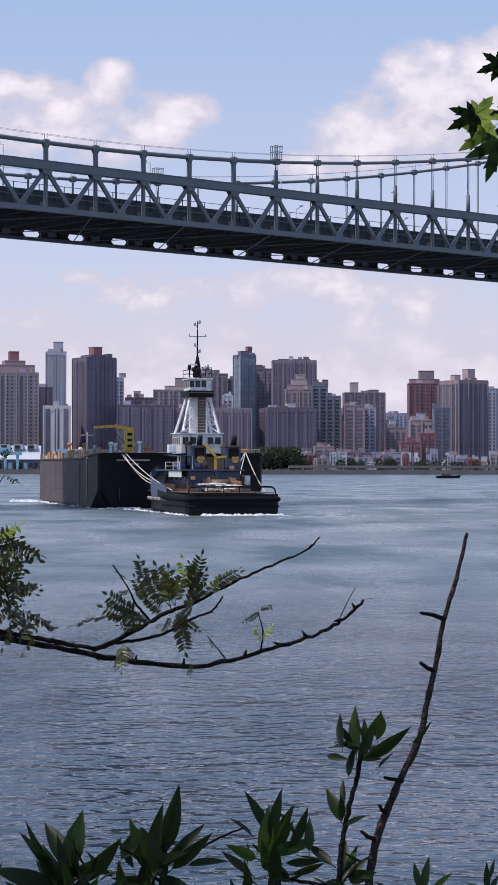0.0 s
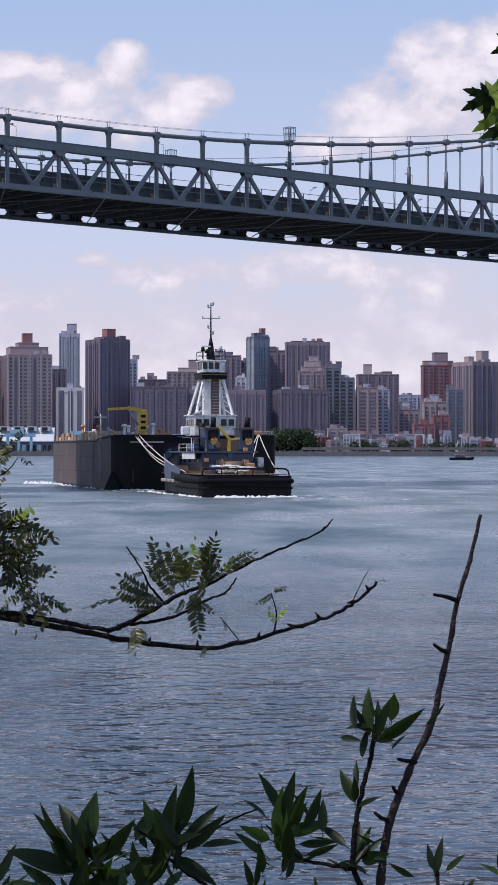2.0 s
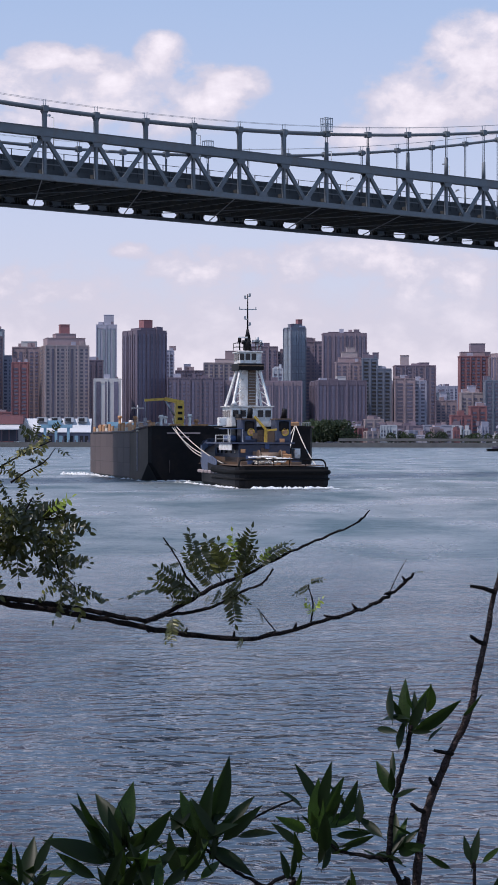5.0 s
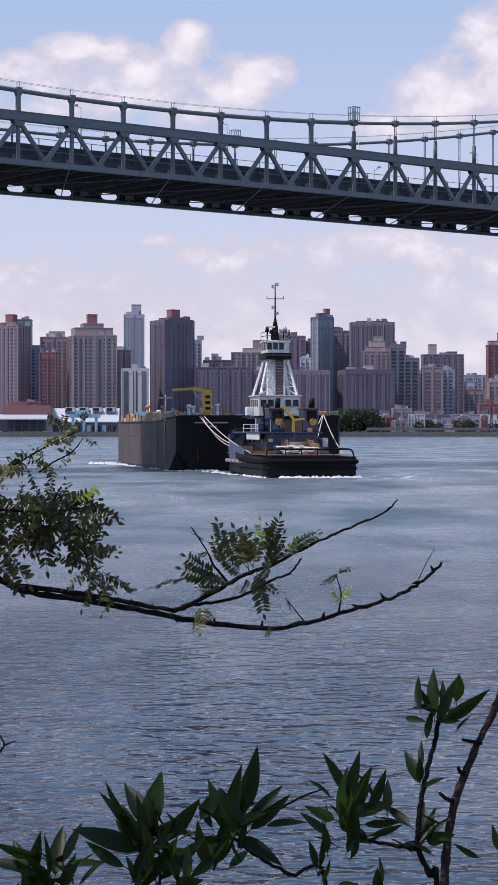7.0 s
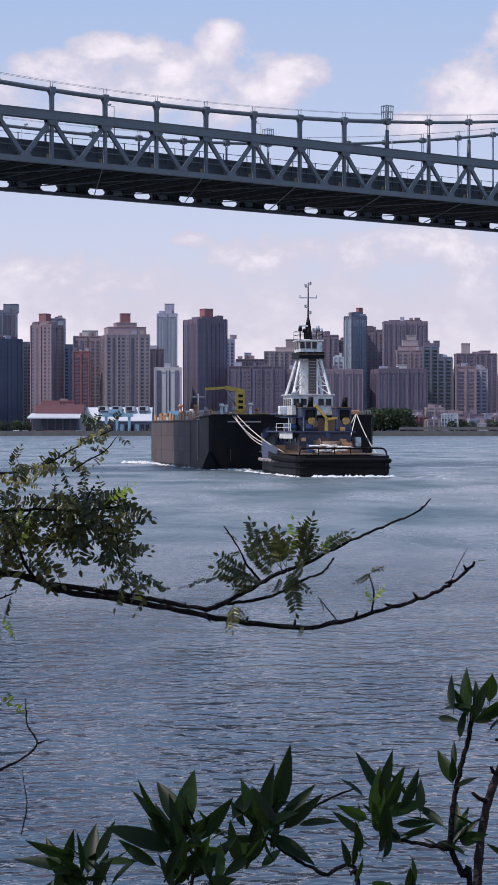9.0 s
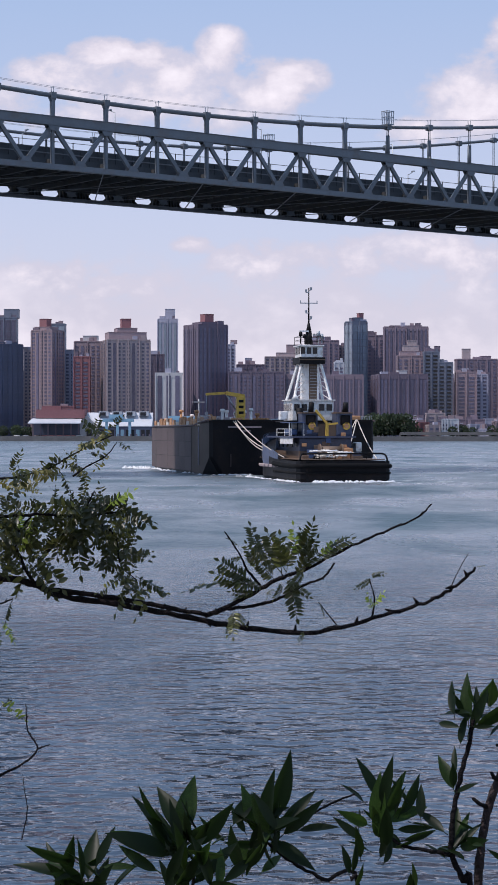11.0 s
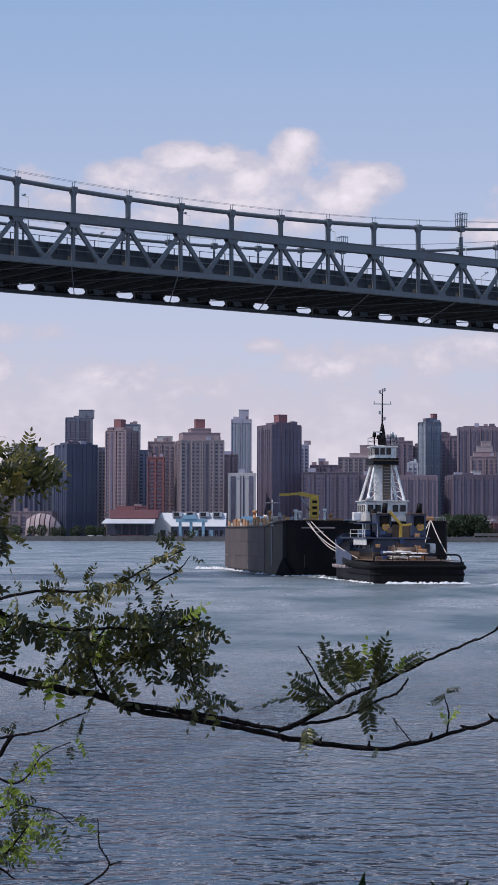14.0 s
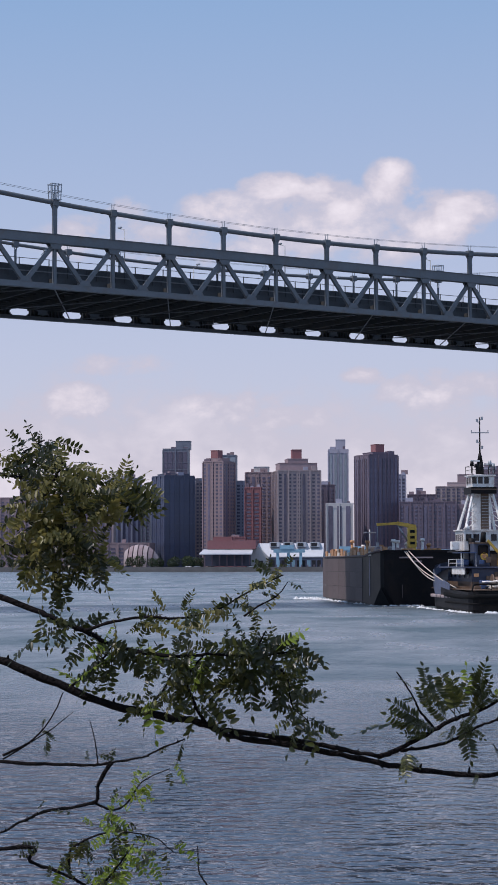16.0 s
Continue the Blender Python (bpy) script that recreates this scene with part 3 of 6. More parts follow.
def tower(label, xc, width, y, top, wall, yaw=0, glazing="pane", style="grid", caps=(), base=3.2, ratio=1.0, pitch=4.2, depth=None, group="city blocks"):
    """A block of flats. width is across the view; caps: (offset, width, height, wall) on the roof."""
    a = radians(abs(yaw))
    w = width / (math.cos(a) + ratio * math.sin(a)) if yaw else width
    dp = depth or (w * ratio if yaw else max(14, w * 0.6))
    h = top - base
    root = thing("apartment_block", label, "building", pose(xc, y + dp / 2 + 2, base, 0, 0, yaw), group)
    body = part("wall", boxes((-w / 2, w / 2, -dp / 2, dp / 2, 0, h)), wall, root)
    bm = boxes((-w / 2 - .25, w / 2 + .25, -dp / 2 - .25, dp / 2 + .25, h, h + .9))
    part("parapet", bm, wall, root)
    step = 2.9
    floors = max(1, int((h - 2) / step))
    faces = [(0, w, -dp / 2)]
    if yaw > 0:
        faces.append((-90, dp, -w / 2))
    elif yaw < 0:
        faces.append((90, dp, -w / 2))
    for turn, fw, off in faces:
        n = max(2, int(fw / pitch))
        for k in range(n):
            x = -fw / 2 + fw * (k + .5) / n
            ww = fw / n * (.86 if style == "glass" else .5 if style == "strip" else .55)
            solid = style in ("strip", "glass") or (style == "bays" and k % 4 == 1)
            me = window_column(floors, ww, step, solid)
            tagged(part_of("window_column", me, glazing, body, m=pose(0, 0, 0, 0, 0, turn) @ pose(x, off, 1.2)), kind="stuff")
        if style == "glass":
            for k in range(1, floors // 2):
                bm = boxes((-fw / 2, fw / 2, off - .5, off - .05, k * step * 2, k * step * 2 + .45))
                part("spandrel", bm, wall, body, m=pose(0, 0, 0, 0, 0, turn))
        elif style == "strip":
            bm = boxes((-fw / 2, fw / 2, off - .3, off - .02, h - 3, h - .1))
            part("cornice", bm, wall, body, m=pose(0, 0, 0, 0, 0, turn))
    rnd = random.Random(int(abs(xc) * 7 + top))
    for turn, fw, off in faces:                               # proud piers between the windows
        n = max(2, int(fw / 7.5))
        for k in range(n + 1):
            x = -fw / 2 + fw * k / n
            part("pier", boxes((x - .45, x + .45, off - .75, off - .02, 0, h + rnd.uniform(-.2, .6))), wall, body, m=pose(0, 0, 0, 0, 0, turn))
    for k in range(rnd.randint(2, 4)):                        # plant on the roof
        x, ww, hh = rnd.uniform(-.4, .4) * w, rnd.uniform(1, 3), rnd.uniform(1.2, 3.4)
        part("roof_plant", boxes((x - ww, x + ww, -dp * .4 + .6 * k + .07, -dp * .4 + .6 * k + 2 * ww, h + .9, h + .9 + hh + .03 * k)), rnd.choice((wall, "grey", "brick", "darkbrick")), root)
    for i, (ox, cw, ch, cm) in enumerate(caps):
        cd = min(dp * .35, cw * .6) - .13 * i
        bm = boxes((ox - cw / 2, ox + cw / 2, -cd, cd, h, h + ch))
        cap = part("penthouse", bm, cm, root)
        part("roof_rim", boxes((ox - cw / 2 - .2, ox + cw / 2 + .2, -cd - .2, cd + .2, h + ch, h + ch + .4)), cm, cap)
    return root


def city():
    t = tower
    brown = "brown brick apartment tower with a rooftop penthouse"
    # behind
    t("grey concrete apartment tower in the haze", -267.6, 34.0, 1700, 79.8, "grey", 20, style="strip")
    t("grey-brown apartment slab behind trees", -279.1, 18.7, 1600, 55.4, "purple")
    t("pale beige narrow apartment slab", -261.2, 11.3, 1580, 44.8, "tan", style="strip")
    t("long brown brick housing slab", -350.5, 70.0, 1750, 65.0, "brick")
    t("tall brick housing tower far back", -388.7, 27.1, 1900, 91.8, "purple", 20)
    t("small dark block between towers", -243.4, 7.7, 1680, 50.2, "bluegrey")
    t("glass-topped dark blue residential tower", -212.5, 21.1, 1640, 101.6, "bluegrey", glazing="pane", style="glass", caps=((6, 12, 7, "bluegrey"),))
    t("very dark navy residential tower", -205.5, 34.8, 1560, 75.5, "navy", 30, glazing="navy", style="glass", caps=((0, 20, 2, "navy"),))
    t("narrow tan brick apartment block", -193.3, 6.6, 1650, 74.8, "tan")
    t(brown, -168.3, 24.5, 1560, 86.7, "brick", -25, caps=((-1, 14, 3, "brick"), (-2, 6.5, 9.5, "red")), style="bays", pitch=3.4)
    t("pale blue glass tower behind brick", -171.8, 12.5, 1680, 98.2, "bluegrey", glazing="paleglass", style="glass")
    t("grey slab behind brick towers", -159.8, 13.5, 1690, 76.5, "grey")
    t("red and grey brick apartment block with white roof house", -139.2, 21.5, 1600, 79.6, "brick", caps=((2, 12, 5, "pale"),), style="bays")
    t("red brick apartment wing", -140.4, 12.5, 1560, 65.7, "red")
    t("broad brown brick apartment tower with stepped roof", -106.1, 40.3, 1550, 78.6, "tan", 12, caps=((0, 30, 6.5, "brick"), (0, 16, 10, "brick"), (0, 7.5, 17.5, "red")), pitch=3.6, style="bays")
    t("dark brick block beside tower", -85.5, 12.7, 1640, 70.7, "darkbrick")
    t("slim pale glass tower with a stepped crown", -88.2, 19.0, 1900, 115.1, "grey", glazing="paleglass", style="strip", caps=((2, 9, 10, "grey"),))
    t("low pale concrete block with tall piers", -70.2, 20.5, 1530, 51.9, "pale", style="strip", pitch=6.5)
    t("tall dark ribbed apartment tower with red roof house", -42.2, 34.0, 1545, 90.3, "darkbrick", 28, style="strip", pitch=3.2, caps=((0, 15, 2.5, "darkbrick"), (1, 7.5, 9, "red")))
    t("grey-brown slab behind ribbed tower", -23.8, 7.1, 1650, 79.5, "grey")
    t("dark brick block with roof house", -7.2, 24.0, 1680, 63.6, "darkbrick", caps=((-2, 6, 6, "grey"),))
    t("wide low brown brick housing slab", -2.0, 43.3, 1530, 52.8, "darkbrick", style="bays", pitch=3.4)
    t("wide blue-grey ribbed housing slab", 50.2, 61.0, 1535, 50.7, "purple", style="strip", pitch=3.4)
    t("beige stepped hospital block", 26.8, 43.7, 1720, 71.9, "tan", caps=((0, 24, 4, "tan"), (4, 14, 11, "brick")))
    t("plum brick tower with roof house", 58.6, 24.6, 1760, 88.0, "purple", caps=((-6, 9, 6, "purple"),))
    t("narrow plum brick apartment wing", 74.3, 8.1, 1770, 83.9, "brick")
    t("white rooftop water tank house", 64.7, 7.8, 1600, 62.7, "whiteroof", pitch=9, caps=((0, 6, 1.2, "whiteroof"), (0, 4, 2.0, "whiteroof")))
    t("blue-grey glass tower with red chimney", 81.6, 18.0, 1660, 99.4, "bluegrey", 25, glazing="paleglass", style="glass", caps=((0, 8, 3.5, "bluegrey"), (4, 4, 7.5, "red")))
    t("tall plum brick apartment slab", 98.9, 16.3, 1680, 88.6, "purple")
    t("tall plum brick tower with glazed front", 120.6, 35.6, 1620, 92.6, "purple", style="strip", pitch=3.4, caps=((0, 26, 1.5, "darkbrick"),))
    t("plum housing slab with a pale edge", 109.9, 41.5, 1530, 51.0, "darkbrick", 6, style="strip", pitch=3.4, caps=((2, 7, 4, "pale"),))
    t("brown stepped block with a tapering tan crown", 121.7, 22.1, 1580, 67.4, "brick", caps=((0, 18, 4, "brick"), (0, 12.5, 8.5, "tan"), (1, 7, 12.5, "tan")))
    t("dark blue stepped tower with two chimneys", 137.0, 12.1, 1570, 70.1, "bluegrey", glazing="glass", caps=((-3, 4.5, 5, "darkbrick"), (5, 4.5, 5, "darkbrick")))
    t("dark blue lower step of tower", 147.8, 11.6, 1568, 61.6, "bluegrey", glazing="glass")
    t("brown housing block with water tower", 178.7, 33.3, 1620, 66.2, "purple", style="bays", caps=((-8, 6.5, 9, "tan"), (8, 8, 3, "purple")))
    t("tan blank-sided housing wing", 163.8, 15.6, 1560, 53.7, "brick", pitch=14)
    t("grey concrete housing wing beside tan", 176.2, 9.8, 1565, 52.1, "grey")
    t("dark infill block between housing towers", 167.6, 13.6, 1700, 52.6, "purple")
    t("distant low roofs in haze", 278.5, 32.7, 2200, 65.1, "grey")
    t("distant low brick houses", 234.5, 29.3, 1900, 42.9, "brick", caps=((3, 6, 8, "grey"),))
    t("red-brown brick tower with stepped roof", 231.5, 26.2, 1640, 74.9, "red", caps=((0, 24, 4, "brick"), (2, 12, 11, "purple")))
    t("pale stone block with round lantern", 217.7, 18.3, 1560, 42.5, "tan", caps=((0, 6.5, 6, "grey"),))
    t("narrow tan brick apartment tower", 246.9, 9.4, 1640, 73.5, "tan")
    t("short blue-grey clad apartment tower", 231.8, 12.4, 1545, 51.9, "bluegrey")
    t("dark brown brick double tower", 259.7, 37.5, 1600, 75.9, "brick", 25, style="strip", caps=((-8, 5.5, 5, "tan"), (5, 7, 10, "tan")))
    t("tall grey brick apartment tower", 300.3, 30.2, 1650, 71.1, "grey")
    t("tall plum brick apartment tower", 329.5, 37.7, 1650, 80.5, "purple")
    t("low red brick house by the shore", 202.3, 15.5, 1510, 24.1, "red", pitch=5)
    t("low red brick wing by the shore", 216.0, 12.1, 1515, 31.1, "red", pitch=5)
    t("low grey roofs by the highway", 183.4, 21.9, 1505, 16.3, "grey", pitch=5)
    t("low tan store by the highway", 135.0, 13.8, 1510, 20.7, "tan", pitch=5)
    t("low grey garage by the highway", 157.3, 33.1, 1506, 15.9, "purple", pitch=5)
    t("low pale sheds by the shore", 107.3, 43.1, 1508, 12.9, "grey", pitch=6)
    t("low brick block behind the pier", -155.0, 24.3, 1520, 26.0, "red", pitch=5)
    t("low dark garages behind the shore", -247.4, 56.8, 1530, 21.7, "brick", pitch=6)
    # low houses, stores and sheds along the waterside
    random.seed(21)
    for k in range(34):
        x = 100 + k * 6.6 + random.uniform(-3, 3)
        kind, wall = random.choice((("small tan house near the shore", "tan"), ("small white shed near the shore", "whiteroof"), ("small red brick house near the shore", "red"), ("low grey store near the shore", "grey"), ("small brown brick house near the shore", "brick")))
        d = random.uniform(1472, 1503)
        t(kind, x, random.uniform(4, 11), d, random.uniform(7, 17), wall, random.choice((0, 0, 14, -16)), pitch=3.5, depth=7, group="waterside houses")
    # filling between the towers
    random.seed(5)
    for k in range(26):
        x = -420 + k * 62 + random.uniform(-15, 15)
        d = random.uniform(1800, 2300)
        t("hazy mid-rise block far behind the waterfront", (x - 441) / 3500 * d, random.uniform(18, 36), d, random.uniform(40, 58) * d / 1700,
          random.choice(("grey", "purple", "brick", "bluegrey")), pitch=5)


city()


def pier_shed():
    x0, y = -133.5, 1475
    shed = thing("pier_shed", "white gabled pier shed with a row of roof dormers on piles", "shed", pose(-106, y, 3.2))
    part("wall", boxes((-26, 26, -8.7, 12, 0, 7.5)), "navy", shed)
    for k in range(10):
        part("bay_door", boxes((-12 + k * 3.8, -9.4 + k * 3.8, -8.8, -8.68, .5, 5.2)), "cyan" if k % 3 == 1 else "glass", shed)
    bm = bmesh.new()
    for a, b in ((-26.6, 26.6),):
        v = [bm.verts.new(p) for p in ((a, -9, 8), (b, -9, 8), (b, 4, 18), (a, 4, 18), (a, 14, 8), (b, 14, 8), (a, -9, 7.4), (b, -9, 7.4), (b, 14, 7.4), (a, 14, 7.4))]
        for f in ((0, 1, 2, 3), (3, 2, 5, 4), (6, 7, 1, 0), (4, 5, 8, 9), (9, 8, 7, 6), (0, 3, 4, 9, 6), (1, 7, 8, 5, 2)):
            bm.faces.new([v[i] for i in f])
    part("roof", bm, "whiteroof", shed)
    for k in range(4):
        x = -10 + k * 10
        d = part("dormer", boxes((x - 3.6, x + 3.6, -3, 4, 15.2, 18.8)), "whiteroof", shed)
        part("window", boxes((x - 2.6, x + 1.6, -3.12, -2.98, 15.6, 18.2)), "glass", d)
    gable = bmesh.new()
    v = [gable.verts.new(p) for p in ((-30, -10, 0), (-14, -10, 0), (-14, -10, 8), (-22, -10, 16), (-30, -10, 8), (-30, 0, 0), (-14, 0, 0), (-14, 0, 8), (-22, 0, 16), (-30, 0, 8))]
    for f in ((0, 1, 2, 3, 4), (9, 8, 7, 6, 5), (0, 4, 9, 5), (4, 3, 8, 9), (3, 2, 7, 8), (2, 1, 6, 7)):
        gable.faces.new([v[i] for i in f])
    g = part("gable_front", gable, "pale", shed)
    part("door", boxes((-22, -18, -10.2, -10.02, 0, 5)), "glass", g)
    # flat brown-roofed terminal with a white fascia
    t = thing("ferry_terminal", "low terminal with a brown roof and white fascia on piles", "building", pose(-149, 1462, 1.2))
    part("roof", boxes((-16, 20, -2, 18, 15.6, 22), (-12, 2, 2, 12, 22, 24.5)), "red", t)
    bm = bmesh.new()                                     # sloping white awning roof
    v = [bm.verts.new(p) for p in ((-21, -12, 12.2), (18, -12, 12.2), (18, -1, 15.4), (-19, -1, 15.4), (-21, -12, 11.4), (18, -12, 11.4), (18, -1, 14.6), (-19, -1, 14.6))]
    for f in ((0, 1, 2, 3), (7, 6, 5, 4), (4, 5, 1, 0), (5, 6, 2, 1), (6, 7, 3, 2), (7, 4, 0, 3)):
        bm.faces.new([v[i] for i in f])
    part("awning", bm, "whiteroof", t, "sloping white awning roof")
    part("wall", boxes((-18, 16, 2, 12, 3, 16)), "navy", t)
    for k in range(7):
        x = -18 + k * 5.6
        part("support_post", boxes((x - .5, x + .5, -4, -3, -1.5, 12.4)), "darkbrick", t)
    for k in range(12):
        x = -122 + k * 4.6
        part("support_post", boxes((x + 106 - .4, x + 106 + .4, -26, -25, -3, 2)), "darkbrick", shed)
    # pale blue loading frames
    g = thing("loading_gantry", "pale blue steel loading frame at the pier", "gantry", pose(-104.3, 1455, 2.0), "loading gantries")
    for x in (-8, 0, 9):
        part("post", boxes((x - 1, x + 1, -1, 1, -2, 12)), "cyan", g)
    part("beam", boxes((-11, 12, -1.6, 1.6, 12, 14.5)), "cyan", g)
    part("head", boxes((-6, 4, -2, 2, 14.5, 17.5)), "cyan", g)
    copy_thing(g, pose(-61.1, 1455, 1.0))
    copy_thing(g, pose(-49.6, 1458, 1.0))


pier_shed()


def shell_dome():
    d = thing("shell_dome", "beige striped band-shell dome in a waterside park", "dome", pose(-218.0, 1490, 3.2))
    for k in range(7):
        bm = bmesh.new()
        a0, a1 = k / 7, (k + 1) / 7
        rows = []
        for a in (a0, a1 - .03):
            x = -13 + 26 * a
            r = 17.5 * math.sqrt(max(.06, 1 - (abs(a - .42) / .62) ** 2))
            rows.append([bm.verts.new((x, -math.cos(b) * r * .8, math.sin(b) * r)) for b in (math.pi * j / 12 for j in range(13))])
        for j in range(12):
            bm.faces.new((rows[0][j], rows[1][j], rows[1][j + 1], rows[0][j + 1]))
        bm.faces.new(rows[0][::-1]), bm.faces.new(rows[1])
        part("shell_rib", bm, "brick" if k % 2 else "tan", d)


shell_dome()


def far_tree(seed):
    """A small distant tree: trunk, limbs, and a crown of leaf clumps."""
    random.seed(seed)
    root = thing("shore_tree", "leafy green tree on the far shore", "tree", group="shore trees")
    bm = bmesh.new()
    tube(bm, [(0, 0, 0), (.2, 0, 3), (0, .1, 6)], .4, .2, 6)
    for k in range(4):
        a = k * 1.6
        tube(bm, [(0, 0, 3), (2 * math.cos(a), 2 * math.sin(a), 6)], .2, .08, 5)
    part("trunk", bm, "bark", root)
    bm = bmesh.new()
    for k in range(520):
        a, b = random.uniform(0, 6.28), random.uniform(-.95, 1)
        r = random.uniform(.5, 1) ** .5
        c = Vector((math.cos(a) * 4.6 * r * math.sqrt(1 - min(.99, b * b)), math.sin(a) * 4.6 * r * math.sqrt(1 - min(.99, b * b)), 5.2 + 4.9 * b * r))
        c += Vector((random.uniform(-1, 1), random.uniform(-1, 1), random.uniform(-.5, .5)))
        s = random.uniform(.35, .8)
        n = Vector((random.uniform(-1, 1), random.uniform(-1, 1), random.uniform(-.2, 1))).normalized()
        e = n.orthogonal().normalized() * s
        f = n.cross(e)
        bm.faces.new([bm.verts.new(c + p) for p in (e, f * .7, -e, -f * .7)])
    tagged(part("crown", bm, "fartree", root), kind="stuff")
    return root


def shore_trees():
    kinds = [far_tree(s) for s in (1, 2, 3)]
    random.seed(8)
    spots = []
    for a, b, n in ((-330, 60, 30), (640, 700, 9), (860, 1100, 16), (700, 860, 14), (285, 345, 5)):
        for k in range(n):
            spots.append((a + (b - a) * (k + random.random()) / n, random.uniform(1462, 1495), 1.75 if a == 640 else random.uniform(.6, .95)))
    for i, (px, d, s) in enumerate(spots):
        m = pose((px - 441) / 3500 * d, d, 3.1, 0, 0, random.uniform(0, 360)) @ Matrix.Diagonal((s, s, s, 1))
        if i < 3:
            kinds[i].matrix_world = m
        else:
            o = copy_thing(kinds[i % 3], m)
            o.matrix_world = m


shore_trees()


def highway():
    bm = boxes((103.6, 315.7, 1454, 1462, 4.6, 5.8), (103.6, 315.7, 1454, 1454.4, 5.8, 6.7))
    h = tagged(part("viaduct", bm, "stone"), "low concrete riverside highway deck on the far shore", "highway", kind="structure")
    x0, x1 = 103.6, 315.7
    for k in range(16):
        x = x0 + (x1 - x0) * k / 15
        part("pier", boxes((x - .7, x + .7, 1455, 1460, 3.1, 4.6)), "stone", h)
    random.seed(3)
    for k in range(16):
        x = random.uniform(-258.3, 270.0)
        c = thing("car", "small " + ("white", "dark", "silver")[k % 3] + " car parked along the far shore", "car", pose(x, 1456.5, 5.8 if x > x0 else 3.2), "cars on the far shore")
        part("body", soft_boxes(.15, (-2.2, 2.2, -.9, .9, .3, .95)), ("white", "navy", "galv")[k % 3], c)
        part("cabin", soft_boxes(.12, (-1.2, 1.3, -.8, .8, .95, 1.5)), "glass", c)
        for wx in (-1.4, 1.4):
            bm = bmesh.new()
            tube(bm, [(wx, -.92, .33), (wx, .92, .33)], .33, sides=10)
            part("wheel", bm, "rubber", c)


highway()


def launch():
    b = thing("small_boat", "small dark workboat low on the far water", "boat", pose(152.3, 1000, 0))
    bm = bmesh.new()
    v = [bm.verts.new(p) for p in ((-5.5, -1.5, -.3), (4.5, -1.5, -.3), (6.2, 0, -.3), (4.5, 1.5, -.3), (-5.5, 1.5, -.3),
                                   (-5.7, -1.8, 1.3), (4.6, -1.8, 1.4), (7, 0, 1.7), (4.6, 1.8, 1.4), (-5.7, 1.8, 1.3))]
    for f in ((4, 3, 2, 1, 0), (5, 6, 7, 8, 9), (0, 1, 6, 5), (1, 2, 7, 6), (2, 3, 8, 7), (3, 4, 9, 8), (4, 0, 5, 9)):
        bm.faces.new([v[i] for i in f])
    part("hull", bm, "black", b)
    part("cabin", soft_boxes(.2, (-3, 2, -1.2, 1.2, 1.35, 2.6)), "darkbrick", b)
    part("roof", boxes((-3.3, 2.3, -1.4, 1.4, 2.6, 2.75)), "pale", b)


launch()


# ---- barge and tug ----
HEADING = math.degrees(math.atan2(0.193, 0.981))
STERN = (10.6, 241.0, 0.0)
AFLOAT = pose(*STERN, 0, 0, HEADING)


def loft(bm, sections):
    """Closed rings of equal length, joined one to the next."""
    rings = [[bm.verts.new(p) for p in s] for s in sections]
    n = len(rings[0])
    for a, b in zip(rings, rings[1:]):
        for k in range(n):
            bm.faces.new((a[k], a[(k + 1) % n], b[(k + 1) % n], b[k]))
    bm.faces.new(rings[0][::-1]), bm.faces.new(rings[-1])
    bmesh.ops.recalc_face_normals(bm, faces=bm.faces[:])
    return rings


